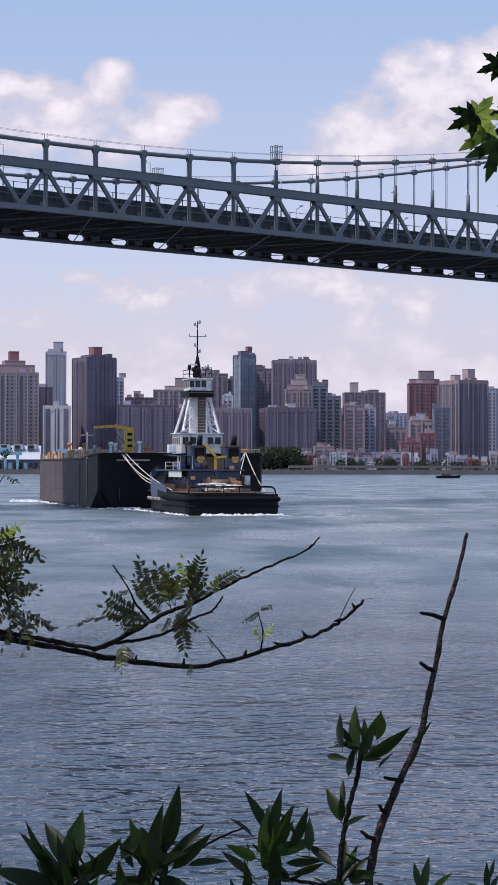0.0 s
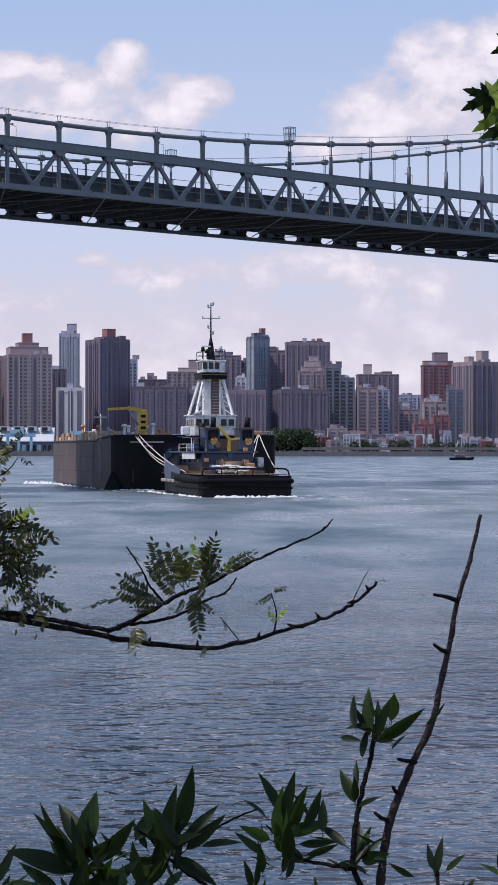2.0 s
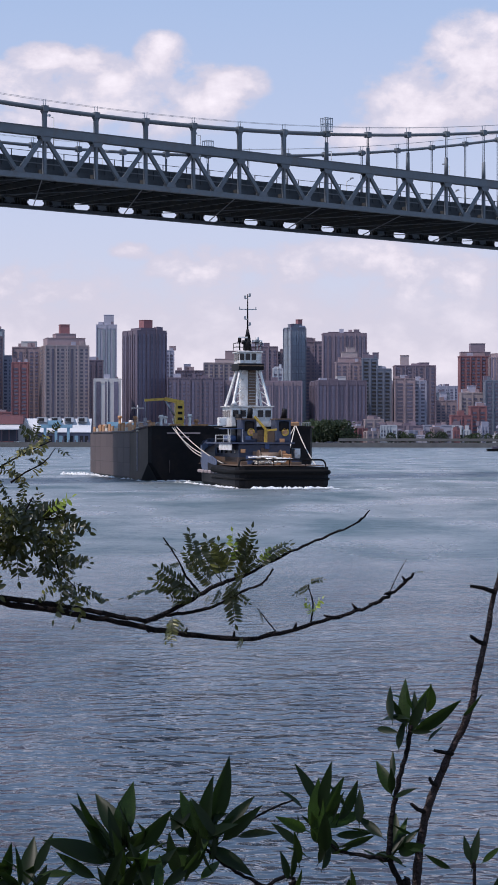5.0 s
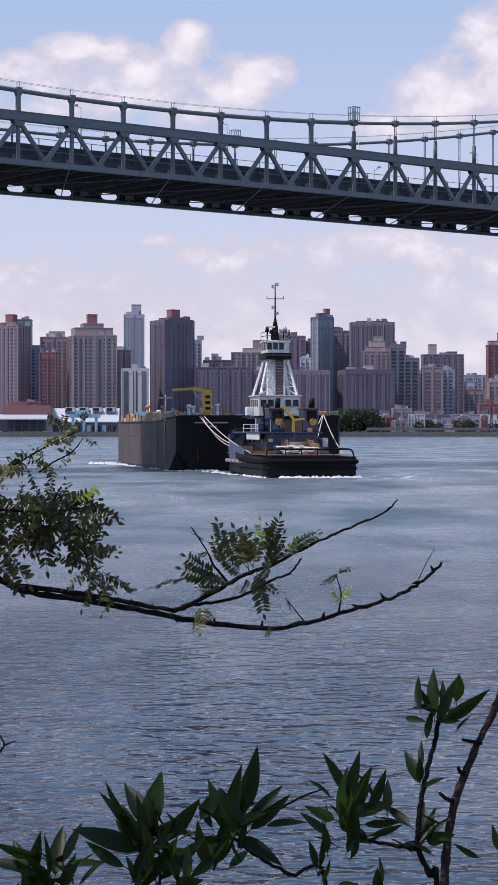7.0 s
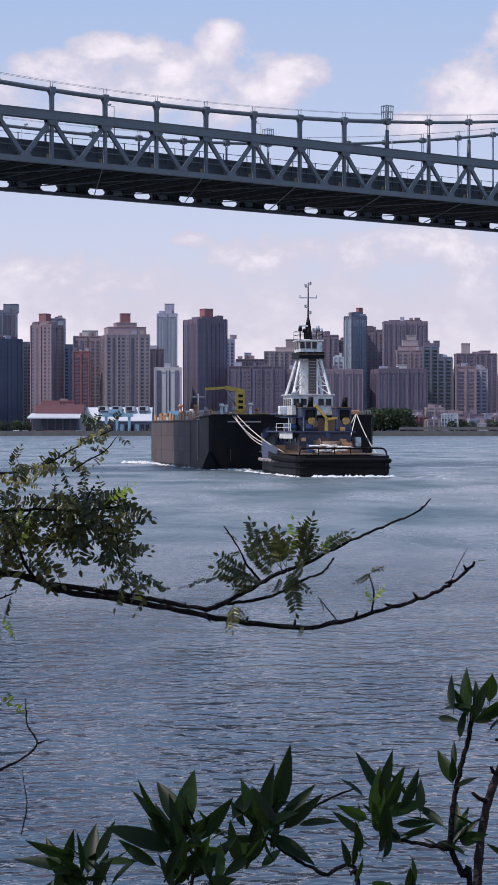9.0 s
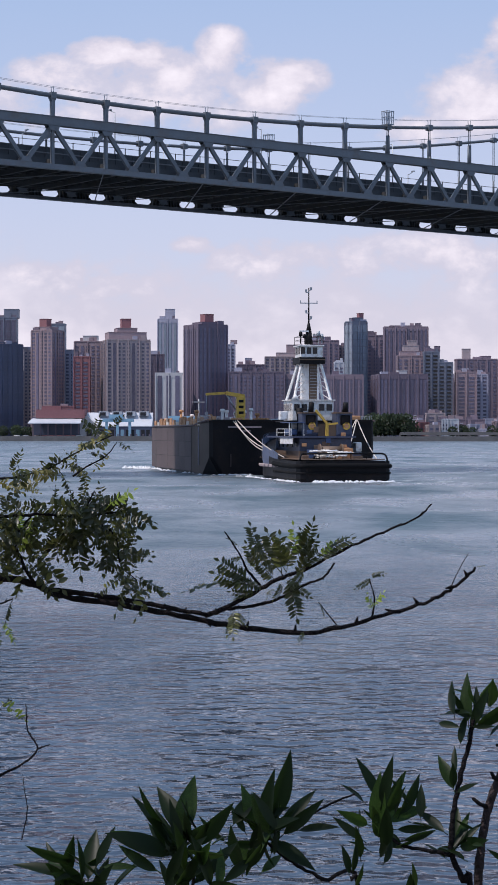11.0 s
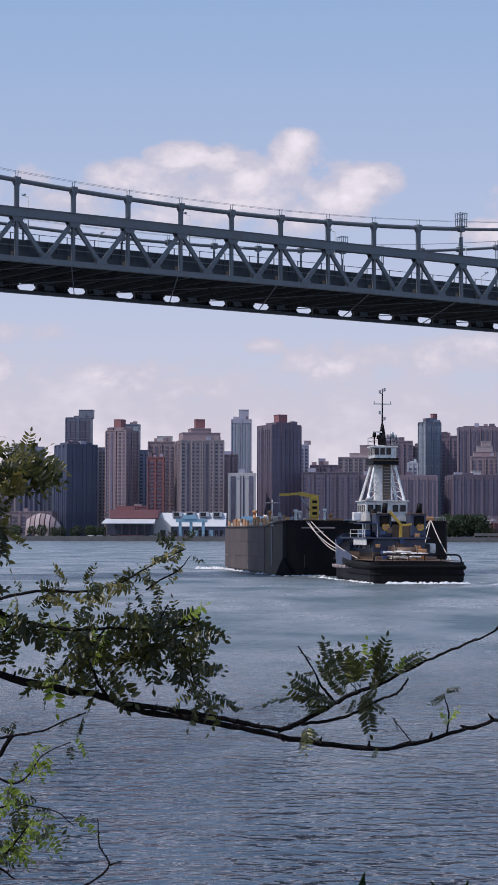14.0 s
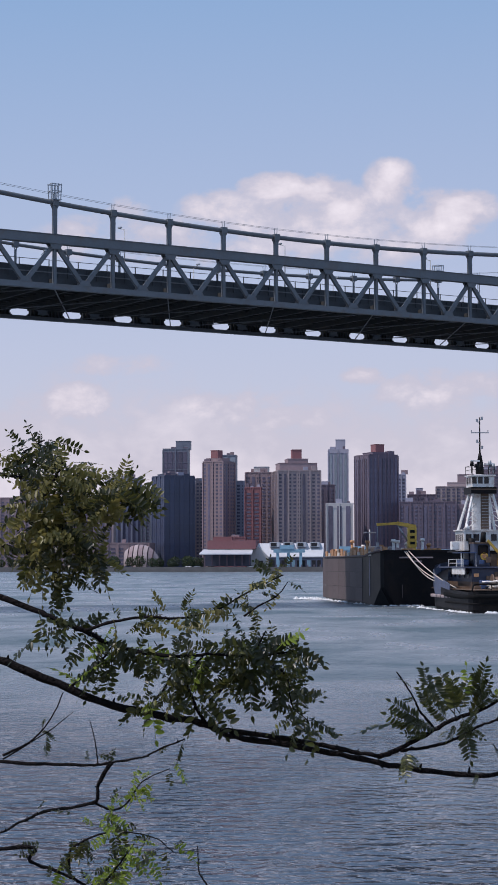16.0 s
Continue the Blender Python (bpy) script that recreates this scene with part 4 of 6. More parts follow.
def barge():
    b = thing("barge", "black high-sided tank barge with worn brown sides", "barge", AFLOAT)
    cx, hw, y0 = 2.3, 12.1, 41.7
    bm = bmesh.new()
    secs = []
    for y, w, zb, zd in ((y0, hw - .5, -.8, 7.8), (y0 + .7, hw - .1, -1.4, 7.8), (y0 + 9, hw, -2, 7.5), (y0 + 14, hw, -2, 7.1), (y0 + 55, hw, -2, 7.1), (y0 + 62, hw - 3, -1, 7.4)):
        wb = w - (2.2 if y < y0 + 2 else .4)
        secs.append([(cx - wb, y, zb), (cx - w, y, 2.6 if y < y0 + 2 else zb + .8), (cx - w, y, zd), (cx + w, y, zd), (cx + w, y, 2.6 if y < y0 + 2 else zb + .8), (cx + wb, y, zb)])
    loft(bm, secs)
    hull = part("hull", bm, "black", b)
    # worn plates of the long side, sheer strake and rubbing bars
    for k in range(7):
        # sunlit tone in the plates; none near the stern, for the bridge's shadow
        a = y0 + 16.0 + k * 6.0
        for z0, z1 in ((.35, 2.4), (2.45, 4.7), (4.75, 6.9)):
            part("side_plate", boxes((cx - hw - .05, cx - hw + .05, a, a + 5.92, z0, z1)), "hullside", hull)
    for sx in (-1, 1):
        bm = bmesh.new()
        x = cx + sx * (hw + .05)
        tube(bm, [(x, y0 + .6, 7.75), (x, y0 + 9, 7.45), (x, y0 + 14, 7.1), (x, y0 + 55, 7.1)], .16, sides=6)
        part("rubbing_bar", bm, "hullside", hull)
    part("transom_bar", boxes((cx - hw + .4, cx + hw - .4, y0 - .12, y0 + .05, 7.55, 7.9)), "black", hull)
    part("deck_plate", boxes((cx - hw + .4, cx + hw - .4, y0 + 12, y0 + 54, 7.12, 7.2)), "orange", b)
    bm = boxes((cx - 9.4, cx - 4.6, y0 - .16, y0 - .02, 6.75, 6.95), (cx - 7.6, cx - 6.2, y0 - .16, y0 - .02, 6.2, 6.4))
    part("name_bars", bm, "tan", hull, "pale bars of unreadable lettering")
    for x in (-9, -3, 3, 9):                                     # white scuppers
        part("draught_mark", boxes((cx + x - .05, cx + x + .05, y0 - .13, y0 - .02, 1.2, 3)), "hullside", hull)
    part("streak", boxes((cx - hw - .09, cx - hw - .02, y0 + 9.0, y0 + 9.35, 1.3, 6.9)), "grey", hull, "pale upright streak down the side")
    # bulwark, rails, tank vents, pipes, manifold
    random.seed(4)
    for k in range(14):
        y = y0 + 8 + k * 3.4
        x = cx - hw + .8
        part("scupper_plate", boxes((x - .9, x - .75, y, y + 2.2, 7.1, 7.75 + .3 * (k % 3))), "orange" if k % 3 else "rope", b)
    for k in range(16):
        x, y = cx + random.uniform(-10.5, 9), y0 + random.uniform(8, 56)
        bm = bmesh.new()
        h = random.uniform(1.1, 2.4)
        tube(bm, [(x, y, 7.1), (x, y, 7.1 + h)], .22, .22, 8)
        tube(bm, [(x, y, 7.1 + h), (x, y, 7.5 + h)], .42, .3, 8)
        part("tank_vent", bm, random.choice(("white", "white", "orange", "galv")), b)
    for x in (-6, -2, 3, 7):
        bm = bmesh.new()
        tube(bm, [(cx + x, y0 + 8, 8.0), (cx + x, y0 + 50, 8.0)], .25, sides=8)
        part("cargo_pipe", bm, "orange" if x < 0 else "galv", b)
    for k in range(26):                                      # small gear along the deck edge
        x, y, h = cx - hw + random.uniform(.6, 3.2), y0 + random.uniform(7, 55), random.uniform(.3, 1.5)
        part("deck_fitting", soft_boxes(.05, (x - .3, x + .3, y - .4, y + .4, 7.12, 7.12 + h)), random.choice(("orange", "rope", "brown", "white", "tan")), b)
    for k in range(9):
        x, y = cx - 10 + random.uniform(0, 6), y0 + 12 + k * 4.5
        part("hatch", soft_boxes(.1, (x - .9, x + .9, y - .9, y + .9, 7.1, 7.1 + random.uniform(.6, 1.3))), random.choice(("orange", "tan", "white")), b)
    for y in (y0 + 3, y0 + 25, y0 + 50):
        bm = bmesh.new()
        for e in (-.5, .5):
            tube(bm, [(cx - hw + 1.2, y + e, 7.2), (cx - hw + 1.2, y + e, 8.4)], .25, sides=8)
        part("bollard", bm, "orange", b)
    bm = bmesh.new()
    tube(bm, [(cx - 7, y0 + 40, 7.1), (cx - 7, y0 + 40, 11.5)], .15, .1, 6)
    bar(bm, (cx - 8, y0 + 40, 11.0), (cx - 6, y0 + 40, 11.0), .2)
    part("mast", bm, "galv", b)
    for sx in (-1, 1):
        bm = bmesh.new()
        for k in range(12):
            y = y0 + 1 + k * 1.0
            bar(bm, (cx + sx * (hw - .3), y, 7.6), (cx + sx * (hw - .3), y, 8.5), .06)
        bar(bm, (cx + sx * (hw - .3), y0 + 1, 8.5), (cx + sx * (hw - .3), y0 + 12, 8.3), .06)
        part("guard_rail", bm, "galv", b)
    # yellow crane
    c = thing("deck_crane", "yellow knuckle-boom deck crane with its jib lowered", "crane", AFLOAT @ pose(-3.2, 53, 7.1))
    part("pedestal", cylinder(bmesh.new(), 0, 0, 0, 1.3, .8, .65), "yellow", c)
    part("column", soft_boxes(.08, (-.65, .65, -.6, .6, 1.3, 4.3)), "yellow", c)
    bm = bmesh.new()
    bar(bm, (.6, 0, 4.3), (-2.2, 0, 4.8), .55, .55)
    bar(bm, (-2.2, 0, 4.8), (-5.2, 0, 4.6), .38, .38)
    part("jib", bm, "yellow", c)
    bm = bmesh.new()
    tube(bm, [(-.7, 0, 2.3), (-2.0, 0, 4.5)], .13, sides=8)
    part("ram", bm, "galv", c)
    bm = bmesh.new()
    tube(bm, [(-5.1, 0, 4.5), (-5.1, 0, 2.0)], .05, sides=5)
    box(bm, -5.3, -4.9, -.2, .2, 1.5, 2.0)
    part("hook", bm, "galv", c)
    for k in range(3):
        part("ladder_slot", boxes((-.35, .35, -.66, -.6, 1.7 + k * .85, 2.1 + k * .85)), "black", c)


barge()


def tug():
    t = thing("tugboat", "black-hulled pusher tug with white house and tall raised wheelhouse", "tugboat", AFLOAT)
    bm = bmesh.new()
    secs = []
    half = ((0.0, 5.0, 2.6), (.5, 5.6, 2.6), (1.6, 5.9, 2.55), (6, 5.95, 2.5), (16, 5.8, 2.7), (24, 5.4, 3.3), (30, 4.4, 4.2), (34, 2.6, 5.0), (36, .9, 5.4))
    for y, w, z in half:
        secs.append([(-w * .8, y + .4, -1.5), (-w, y, .4), (-w, y, z), (w, y, z), (w, y, .4), (w * .8, y + .4, -1.5)])
    loft(bm, secs)
    hull = part("hull", bm, "black", t)
    # rubber fender round the stern and along the sides
    line = [(-5.75, 16, 2.1), (-5.95, 8, 1.95), (-5.9, 2.0, 1.95), (-5.5, .4, 1.95), (-4.7, -.05, 2.0), (0, -.15, 2.0), (4.7, -.05, 2.0), (5.5, .4, 1.95), (5.9, 2.0, 1.95), (5.95, 8, 1.95), (5.75, 16, 2.1)]
    bm = bmesh.new()
    tube(bm, smooth_path(line, 4), .30, sides=8)
    part("stern_fender", bm, "rubber", hull)
    bm = bmesh.new()
    low = [(x * 1.0, y, 1.1) for x, y, z in line]
    tube(bm, smooth_path(low, 4), .14, sides=8)
    part("lower_fender", bm, "rubber", hull)
    for sx in (-1, 1):
        bm = bmesh.new()
        pts = [(sx * 5.5, 16, 3.2), (sx * 5.3, 22, 3.9), (sx * 4.9, 27, 4.9), (sx * 3.8, 32, 5.8), (sx * 1.2, 36, 6.2)]
        q = smooth_path(pts, 4)
        for a, c in zip(q, q[1:]):
            v = [bm.verts.new(p) for p in (a - Vector((0, 0, 1.0)), c - Vector((0, 0, 1.0)), c, a)]
            bm.faces.new(v)
        bmesh.ops.solidify(bm, geom=bm.faces[:], thickness=.12)
        part("bulwark", bm, "stack", t, "slate-blue forward bulwark")
        for k in range(6 if sx > 0 else 0):                  # tyres hung along the side
            y = 9 + k * 2.6
            bm = bmesh.new()
            ring = [(sx * 5.85, y + .55 * math.cos(a), 1.55 + .55 * math.sin(a)) for a in (2 * math.pi * i / 12 for i in range(13))]
            tube(bm, ring, .2, sides=6)
            part("tyre_fender", bm, "rubber", t)
    for k in range(7):
        y = 12 + k * 2.5
        w = 5.5 if y < 24 else 5.4 - (y - 24) * .17
        part("side_pad", soft_boxes(.12, (-w - .35, -w + .1, y, y + 1.7, 1.55, 1.95)), "tan", t)
    for sx in (-1, 1):                                       # blue upper strake towards the bow
        bm = bmesh.new()
        for (ya, wa, za), (yb, wb, zb) in zip(((14, 5.56, 2.6), (18, 5.56, 2.9), (24, 5.46, 3.35), (30, 4.46, 4.25)), ((18, 5.56, 2.9), (24, 5.46, 3.35), (30, 4.46, 4.25), (34.2, 2.6, 5.05))):
            v = [bm.verts.new(q) for q in ((sx * wa, ya, za - 1.25), (sx * wb, yb, zb - 1.5), (sx * wb, yb, zb + 1.0), (sx * wa, ya, za + .75))]
            bm.faces.new(v if sx > 0 else v[::-1])
        bmesh.ops.remove_doubles(bm, verts=bm.verts[:], dist=.01)
        bmesh.ops.solidify(bm, geom=bm.faces[:], thickness=-.08)
        part("bow_strake", bm, "bowblue", hull, "faded slate-blue bow strake")
    part("main_deck", boxes((-5.2, 5.2, 1, 28, 2.7, 2.78)), "brown", t)
    # pipe arch over the after deck
    bm = bmesh.new()
    for sx in (-1, 1):
        tube(bm, smooth_path([(sx * 5.5, 1.2, 2.5), (sx * 5.4, 1.3, 3.1), (sx * 5.0, 1.6, 3.45), (sx * 3.2, 1.6, 3.5)], 5), .11, sides=7)
    tube(bm, [(-5.0, 1.6, 3.48), (5.0, 1.6, 3.48)], .11, sides=7)
    for x in (-3, -1, 1, 3):
        tube(bm, [(x, 1.6, 2.7), (x, 1.6, 3.48)], .07, sides=6)
    part("stern_rail", bm, "black", t)
    random.seed(9)
    for k in range(16):                                      # coiled hawser
        a = random.uniform(0, 6.28)
        r = random.uniform(.5, .95)
        bm = bmesh.new()
        cx, cy = random.uniform(-2.4, 1.8), random.uniform(3, 6)
        tube(bm, [(cx + r * math.cos(a + i * .55), cy + r * .8 * math.sin(a + i * .55), 2.95 + .06 * k + .04 * math.sin(i * 2)) for i in range(12)], .09, sides=6)
        part("hawser_coil", bm, "white" if k % 3 else "rope", t)
    bm = bmesh.new()
    tube(bm, [(-1.3, 8.2, 3.6), (1.3, 8.2, 3.6)], .75, sides=12)
    for x in (-1.4, 1.4):
        tube(bm, [(x - .08, 8.2, 3.6), (x + .08, 8.2, 3.6)], 1.05, sides=14)
    part("towing_winch", bm, "brown", t)
    # lower deckhouse, stepped, with bands
    house = part("deckhouse", soft_boxes(.12, (-3.4, 3.4, 11, 26, 2.7, 5.4)), "stack", t)
    part("dado", boxes((-3.45, 3.45, 10.94, 26.05, 2.75, 3.7)), "brown", house)
    part("side_screen", boxes((-4.3, -4.2, 11.2, 19, 4.6, 5.6)), "white", house)
    for k in range(5):
        y = 12.5 + k * 2.7
        for sx in (-1, 1):
            part("porthole", boxes((sx * 3.46 - .03, sx * 3.46 + .03, y, y + .8, 4.2, 4.9)), "glass", house)
    part("door", boxes((-.5, .5, 10.85, 10.97, 2.9, 4.9)), "brown", house)
    up = part("boat_deck", boxes((-4.4, 3.9, 10.6, 27, 5.4, 5.6)), "stack", t)
    part("boat_deck_rail", boxes((-4.55, -4.45, 11, 20, 6.0, 6.06), (-4.55, -4.45, 11, 20, 6.5, 6.56), (-4.55, -4.45, 11, 11.1, 5.6, 6.5), (-4.55, -4.45, 15, 15.1, 5.6, 6.5), (-4.55, -4.45, 19.9, 20, 5.6, 6.5)), "white", up)
    part("rescue_skiff", soft_boxes(.3, (-4.5, -3.4, 12.2, 15.6, 5.7, 6.5)), "blue", t)
    part("awning", boxes((-4.7, -2.6, 11.5, 17, 7.3, 7.4)), "blue", t)
    for x in (-4.6, -2.7):
        part("awning_post", boxes((x - .05, x + .05, 11.6, 11.7, 5.6, 7.3)), "white", t)
    # twin stacks with yellow rings
    for x in (-1.9, 2.6):
        s = part("funnel", soft_boxes(.25, (x - 1.05, x + 1.05, 11.6, 14.2, 5.6, 8.6)), "stack", t)
        bm = bmesh.new()
        tube(bm, [(x + .25, 11.62, 6.9), (x + .25, 11.5, 6.9)], .5, sides=16)
        part("funnel_disc", bm, "yellow", s)
        bm = bmesh.new()
        tube(bm, [(x + .25, 11.5, 6.9), (x + .25, 11.46, 6.9)], .3, sides=14)
        part("funnel_mark", bm, "orange", s)
        bm = bmesh.new()
        tube(bm, [(x + .3, 12.6, 8.6), (x + .35, 12.3, 9.9)], .38, .33, 10)
        part("exhaust", bm, "black", s)
        # black panel on the face stands for the shaded recess
        part("funnel_recess", soft_boxes(.2, (x - .55, x + .7, 11.5, 11.65, 7.0, 8.3)), "black", s)
        part("funnel_lip", boxes((x - 1.1, x + 1.1, 11.5, 14.3, 8.5, 8.66)), "brown", s)
    part("engine_casing", boxes((-.8, 1.5, 11.8, 14, 5.6, 7.2)), "brown", t)
    # folded yellow deck crane between the stacks
    bm = bmesh.new()
    bar(bm, (.2, 11.2, 5.6), (.2, 11.2, 7.2), .35)
    bar(bm, (.2, 11.1, 7.2), (-1.3, 11.1, 8.9), .3)
    bar(bm, (.2, 11.1, 7.1), (1.6, 11.1, 7.25), .25)
    part("folding_crane", bm, "yellow", t)
    # white upper house
    wh = part("upper_house", soft_boxes(.1, (-3.4, 2.1, 15.5, 21, 7.6, 10.2)), "white", t)
    part("upper_deck", boxes((-4.3, 2.8, 14.8, 22, 7.42, 7.6)), "black", t)
    for x in (-3.3, 1.2):
        part("house_leg", boxes((x, x + .6, 16, 16.6, 5.6, 7.42)), "white", t)
    part("casing", boxes((-2.6, 1.1, 17, 20, 5.6, 7.42)), "stack", t)
    for x in (-2.8, -1.8, .5, 1.5):
        part("window", boxes((x - .36, x + .36, 15.42, 15.52, 8.9, 9.75)), "glass", wh)
    for k in range(4):
        part("window", boxes((-3.47, -3.37, 16 + k * 1.25, 16.8 + k * 1.25, 8.9, 9.75)), "glass", wh)
    part("roof_edge", boxes((-3.6, 2.3, 15.3, 21.2, 10.2, 10.34)), "white", wh)
    part("life_ring_box", soft_boxes(.1, (-5.0, -4.0, 15.4, 16.6, 7.7, 8.8)), "white", t)
    # raised wheelhouse on its trestle
    tower = part("trestle", boxes((-1.75, -.75, 17.4, 18.4, 10.2, 15.0)), "white", t)
    part("ladder_trunk", boxes((-.72, .25, 17.2, 17.9, 8.6, 15.0)), "brown", tower)
    part("pipe_run", boxes((.27, .5, 17.2, 17.5, 8.0, 15.0)), "white", tower)
    for sx, x0, x1 in ((-1, -3.1, -1.85), (1, 1.8, .7)):
        for ya, yb in ((15.9, 17.0), (20.6, 19.2)):
            bm = bmesh.new()
            bar(bm, (x0, ya, 10.3), (x1, yb, 15.1), .26)
            part("trestle_leg", bm, "white", tower)
        for k in range(4):
            a, c = k / 4, (k + 1) / 4
            pa = Vector((x0 + (x1 - x0) * a, 15.9 + 1.1 * a, 10.3 + 4.8 * a))
            pc = Vector((x0 + (x1 - x0) * c, 15.9 + 1.1 * c, 10.3 + 4.8 * c))
            inner = Vector((-1.3 if sx < 0 else .4, 17.4, 0))
            bm = bmesh.new()
            bar(bm, pa, (inner.x, inner.y, pc.z), .09)
            part("brace", bm, "white", tower)
            bm = bmesh.new()
            bar(bm, (inner.x, inner.y, pc.z), pc, .08)
            part("brace", bm, "white", tower)
    for k in range(12):
        part("rung", boxes((-.68, .2, 17.1, 17.2, 10.4 + k * .38, 10.46 + k * .38)), "galv", tower)
    w = part("wheelhouse", soft_boxes(.1, (-2.05, .9, 16.6, 20.2, 15.7, 17.3)), "white", t)
    part("gallery", boxes((-2.25, 1.1, 16.2, 20.6, 15.0, 15.85)), "black", w)
    for x in (-1.75, -.95, -.15):
        part("window", boxes((x - .3, x + .3, 16.52, 16.62, 16.3, 17.15)), "glass", w)
    for y in (16.1, 20.62):
        part("gallery_rail", boxes((-2.3, 1.15, y, y + .08, 15.5, 15.62)), "brown", w)
    for k in range(3):
        part("window", boxes((-2.12, -2.02, 17 + k * 1.05, 17.7 + k * 1.05, 16.3, 17.15)), "glass", w)
    part("roof", boxes((-2.2, 1.05, 16.4, 20.4, 17.3, 17.45)), "white", w)
    bm = bmesh.new()
    for x in (-2.1, -1.2, .1, .95):
        for y in (16.6, 20.2):
            bar(bm, (x, y, 17.6), (x, y, 18.6), .06)
    for z in (18.1, 18.6):
        for y in (16.6, 20.2):
            bar(bm, (-2.1, y, z), (.95, y, z), .05)
        for x in (-2.1, .95):
            bar(bm, (x, 16.6, z), (x, 20.2, z), .05)
    part("roof_rail", bm, "black", w)
    for x, h in ((-1.95, 1.6), (-1.4, 1.3), (.4, 1.7), (.85, 1.2)):
        bm = bmesh.new()
        tube(bm, [(x, 17, 17.6), (x, 17, 17.6 + h * .6)], .08, sides=6)
        tube(bm, [(x, 17, 17.6 + h * .6), (x, 17, 17.6 + h)], .28, .2, 8)
        part("searchlight", bm, "black" if x < 0 else "galv", w)
    mast = bmesh.new()
    tube(mast, [(-.6, 18.3, 17.6), (-.6, 18.3, 19.2)], .55, .38, 8)
    tube(mast, [(-.6, 18.3, 19.2), (-.6, 18.3, 20.4)], .38, .15, 8)
    tube(mast, [(-.6, 18.3, 20.2), (-.6, 18.3, 25.0)], .12, .07, 7)
    ms = part("mast", mast, "black", t)
    bm = bmesh.new()
    bar(bm, (-1.75, 18.3, 23.0), (.6, 18.3, 23.0), .12)
    for x in (-1.7, .5):
        bar(bm, (x, 18.3, 23.0), (x, 18.3, 23.35), .1)
    part("yard", bm, "galv", ms)
    for z, x in ((24.4, -.95), (21.7, -.95), (24.7, -.3), (20.9, -.3)):
        part("mast_light", boxes((min(x, -.6), max(x, -.6), 18.2, 18.4, z - .05, z + .05), (x - .12, x + .12, 18.18, 18.42, z, z + .4)), "galv", ms)
    bm = bmesh.new()
    bar(bm, (-1.9, 18.0, 19.3), (-.7, 18.0, 19.3), .2)
    bar(bm, (.0, 18.5, 18.9), (1.4, 18.5, 18.9), .24)
    part("radar_scanner", bm, "white", ms)
    part("vent_cowl", cylinder(bmesh.new(), -2.6, 14.6, 7.6, 9.2, .35, .5, 10), "black", t)
    part("vent_cowl", cylinder(bmesh.new(), 3.4, 14.6, 5.6, 9.0, .3, .45, 10), "black", t)
    bm = bmesh.new()
    tube(bm, [(-3.0, 15.6, 10.4), (-3.0, 15.6, 11.0)], .5, .1, 10)
    part("satellite_dome", bm, "white", t)
    random.seed(2)
    for k in range(14):                                      # gear lying about the after deck
        x, y = random.uniform(-4.2, 4.2), random.uniform(6.5, 10.5)
        a, c = random.uniform(.25, .7), random.uniform(.25, .8)
        part("deck_gear", soft_boxes(.06, (x - a, x + a, y - .4, y + .4, 2.78, 2.78 + c)), random.choice(("brown", "brown", "white", "black", "black", "stack", "orange")), t)
    for k in range(10):
        x, z = random.uniform(-3.2, 3.0), random.uniform(3.2, 6.2)
        part("wall_fitting", soft_boxes(.04, (x - .3, x + .3, 10.7, 10.98, z, z + random.uniform(.3, .9))), random.choice(("orange", "black", "white", "blue", "brown")), t)
    part("fender_basket", soft_boxes(.15, (4.2, 5.0, 12, 14, 3.6, 4.8)), "white", t)
    part("deck_locker", soft_boxes(.08, (-2.6, -.8, 9.2, 10.4, 2.8, 3.9)), "blue", t)
    part("deck_locker", soft_boxes(.08, (1.2, 3.2, 9.4, 10.6, 2.8, 4.1)), "orange", t)
    return t


tug()


def line(a, b, sag, r=.075):
    pts = []
    for k in range(13):
        s = k / 12
        p = Vector(a).lerp(Vector(b), s)
        p.z -= sag * 4 * s * (1 - s)
        pts.append(p)
    bm = bmesh.new()
    tube(bm, pts, r, sides=5)
    ob = part("mooring_line", bm, "rope", m=AFLOAT)
    return tagged(ob, "pale towing line stretched between tug and barge", "rope", "towing lines")


line((-6.4, 41.4, 7.7), (-4.9, 20, 3.6), .8)
line((-6.1, 41.4, 7.7), (-4.9, 19, 3.5), 1.3)
line((-5.8, 41.5, 7.8), (-5.2, 12, 2.9), .5)
line((11.5, 41.4, 7.9), (5.0, 24, 4.0), .2)
line((11.6, 41.4, 7.9), (5.2, 20, 3.6), .1)
line((11.7, 41.4, 7.9), (5.4, 6, 2.8), .4)
bm = soft_boxes(.15, (-.8, .8, -.3, .5, 0, .7))
tagged(part("barge_winch", bm, "orange", m=AFLOAT @ pose(11.6, 42.4, 7.8)), "rusty orange winch on the barge's stern", "winch")
bm = bmesh.new()
tube(bm, [(0, -.4, -1.2), (0, .2, .9), (0, .5, 3.4)], 2.0, 1.2, 12)
tagged(part("bow_fender", bm, "rubber", m=AFLOAT @ pose(8.6, 37.6, .9)), "black rubber fender hung at the barge's stern", "fender")


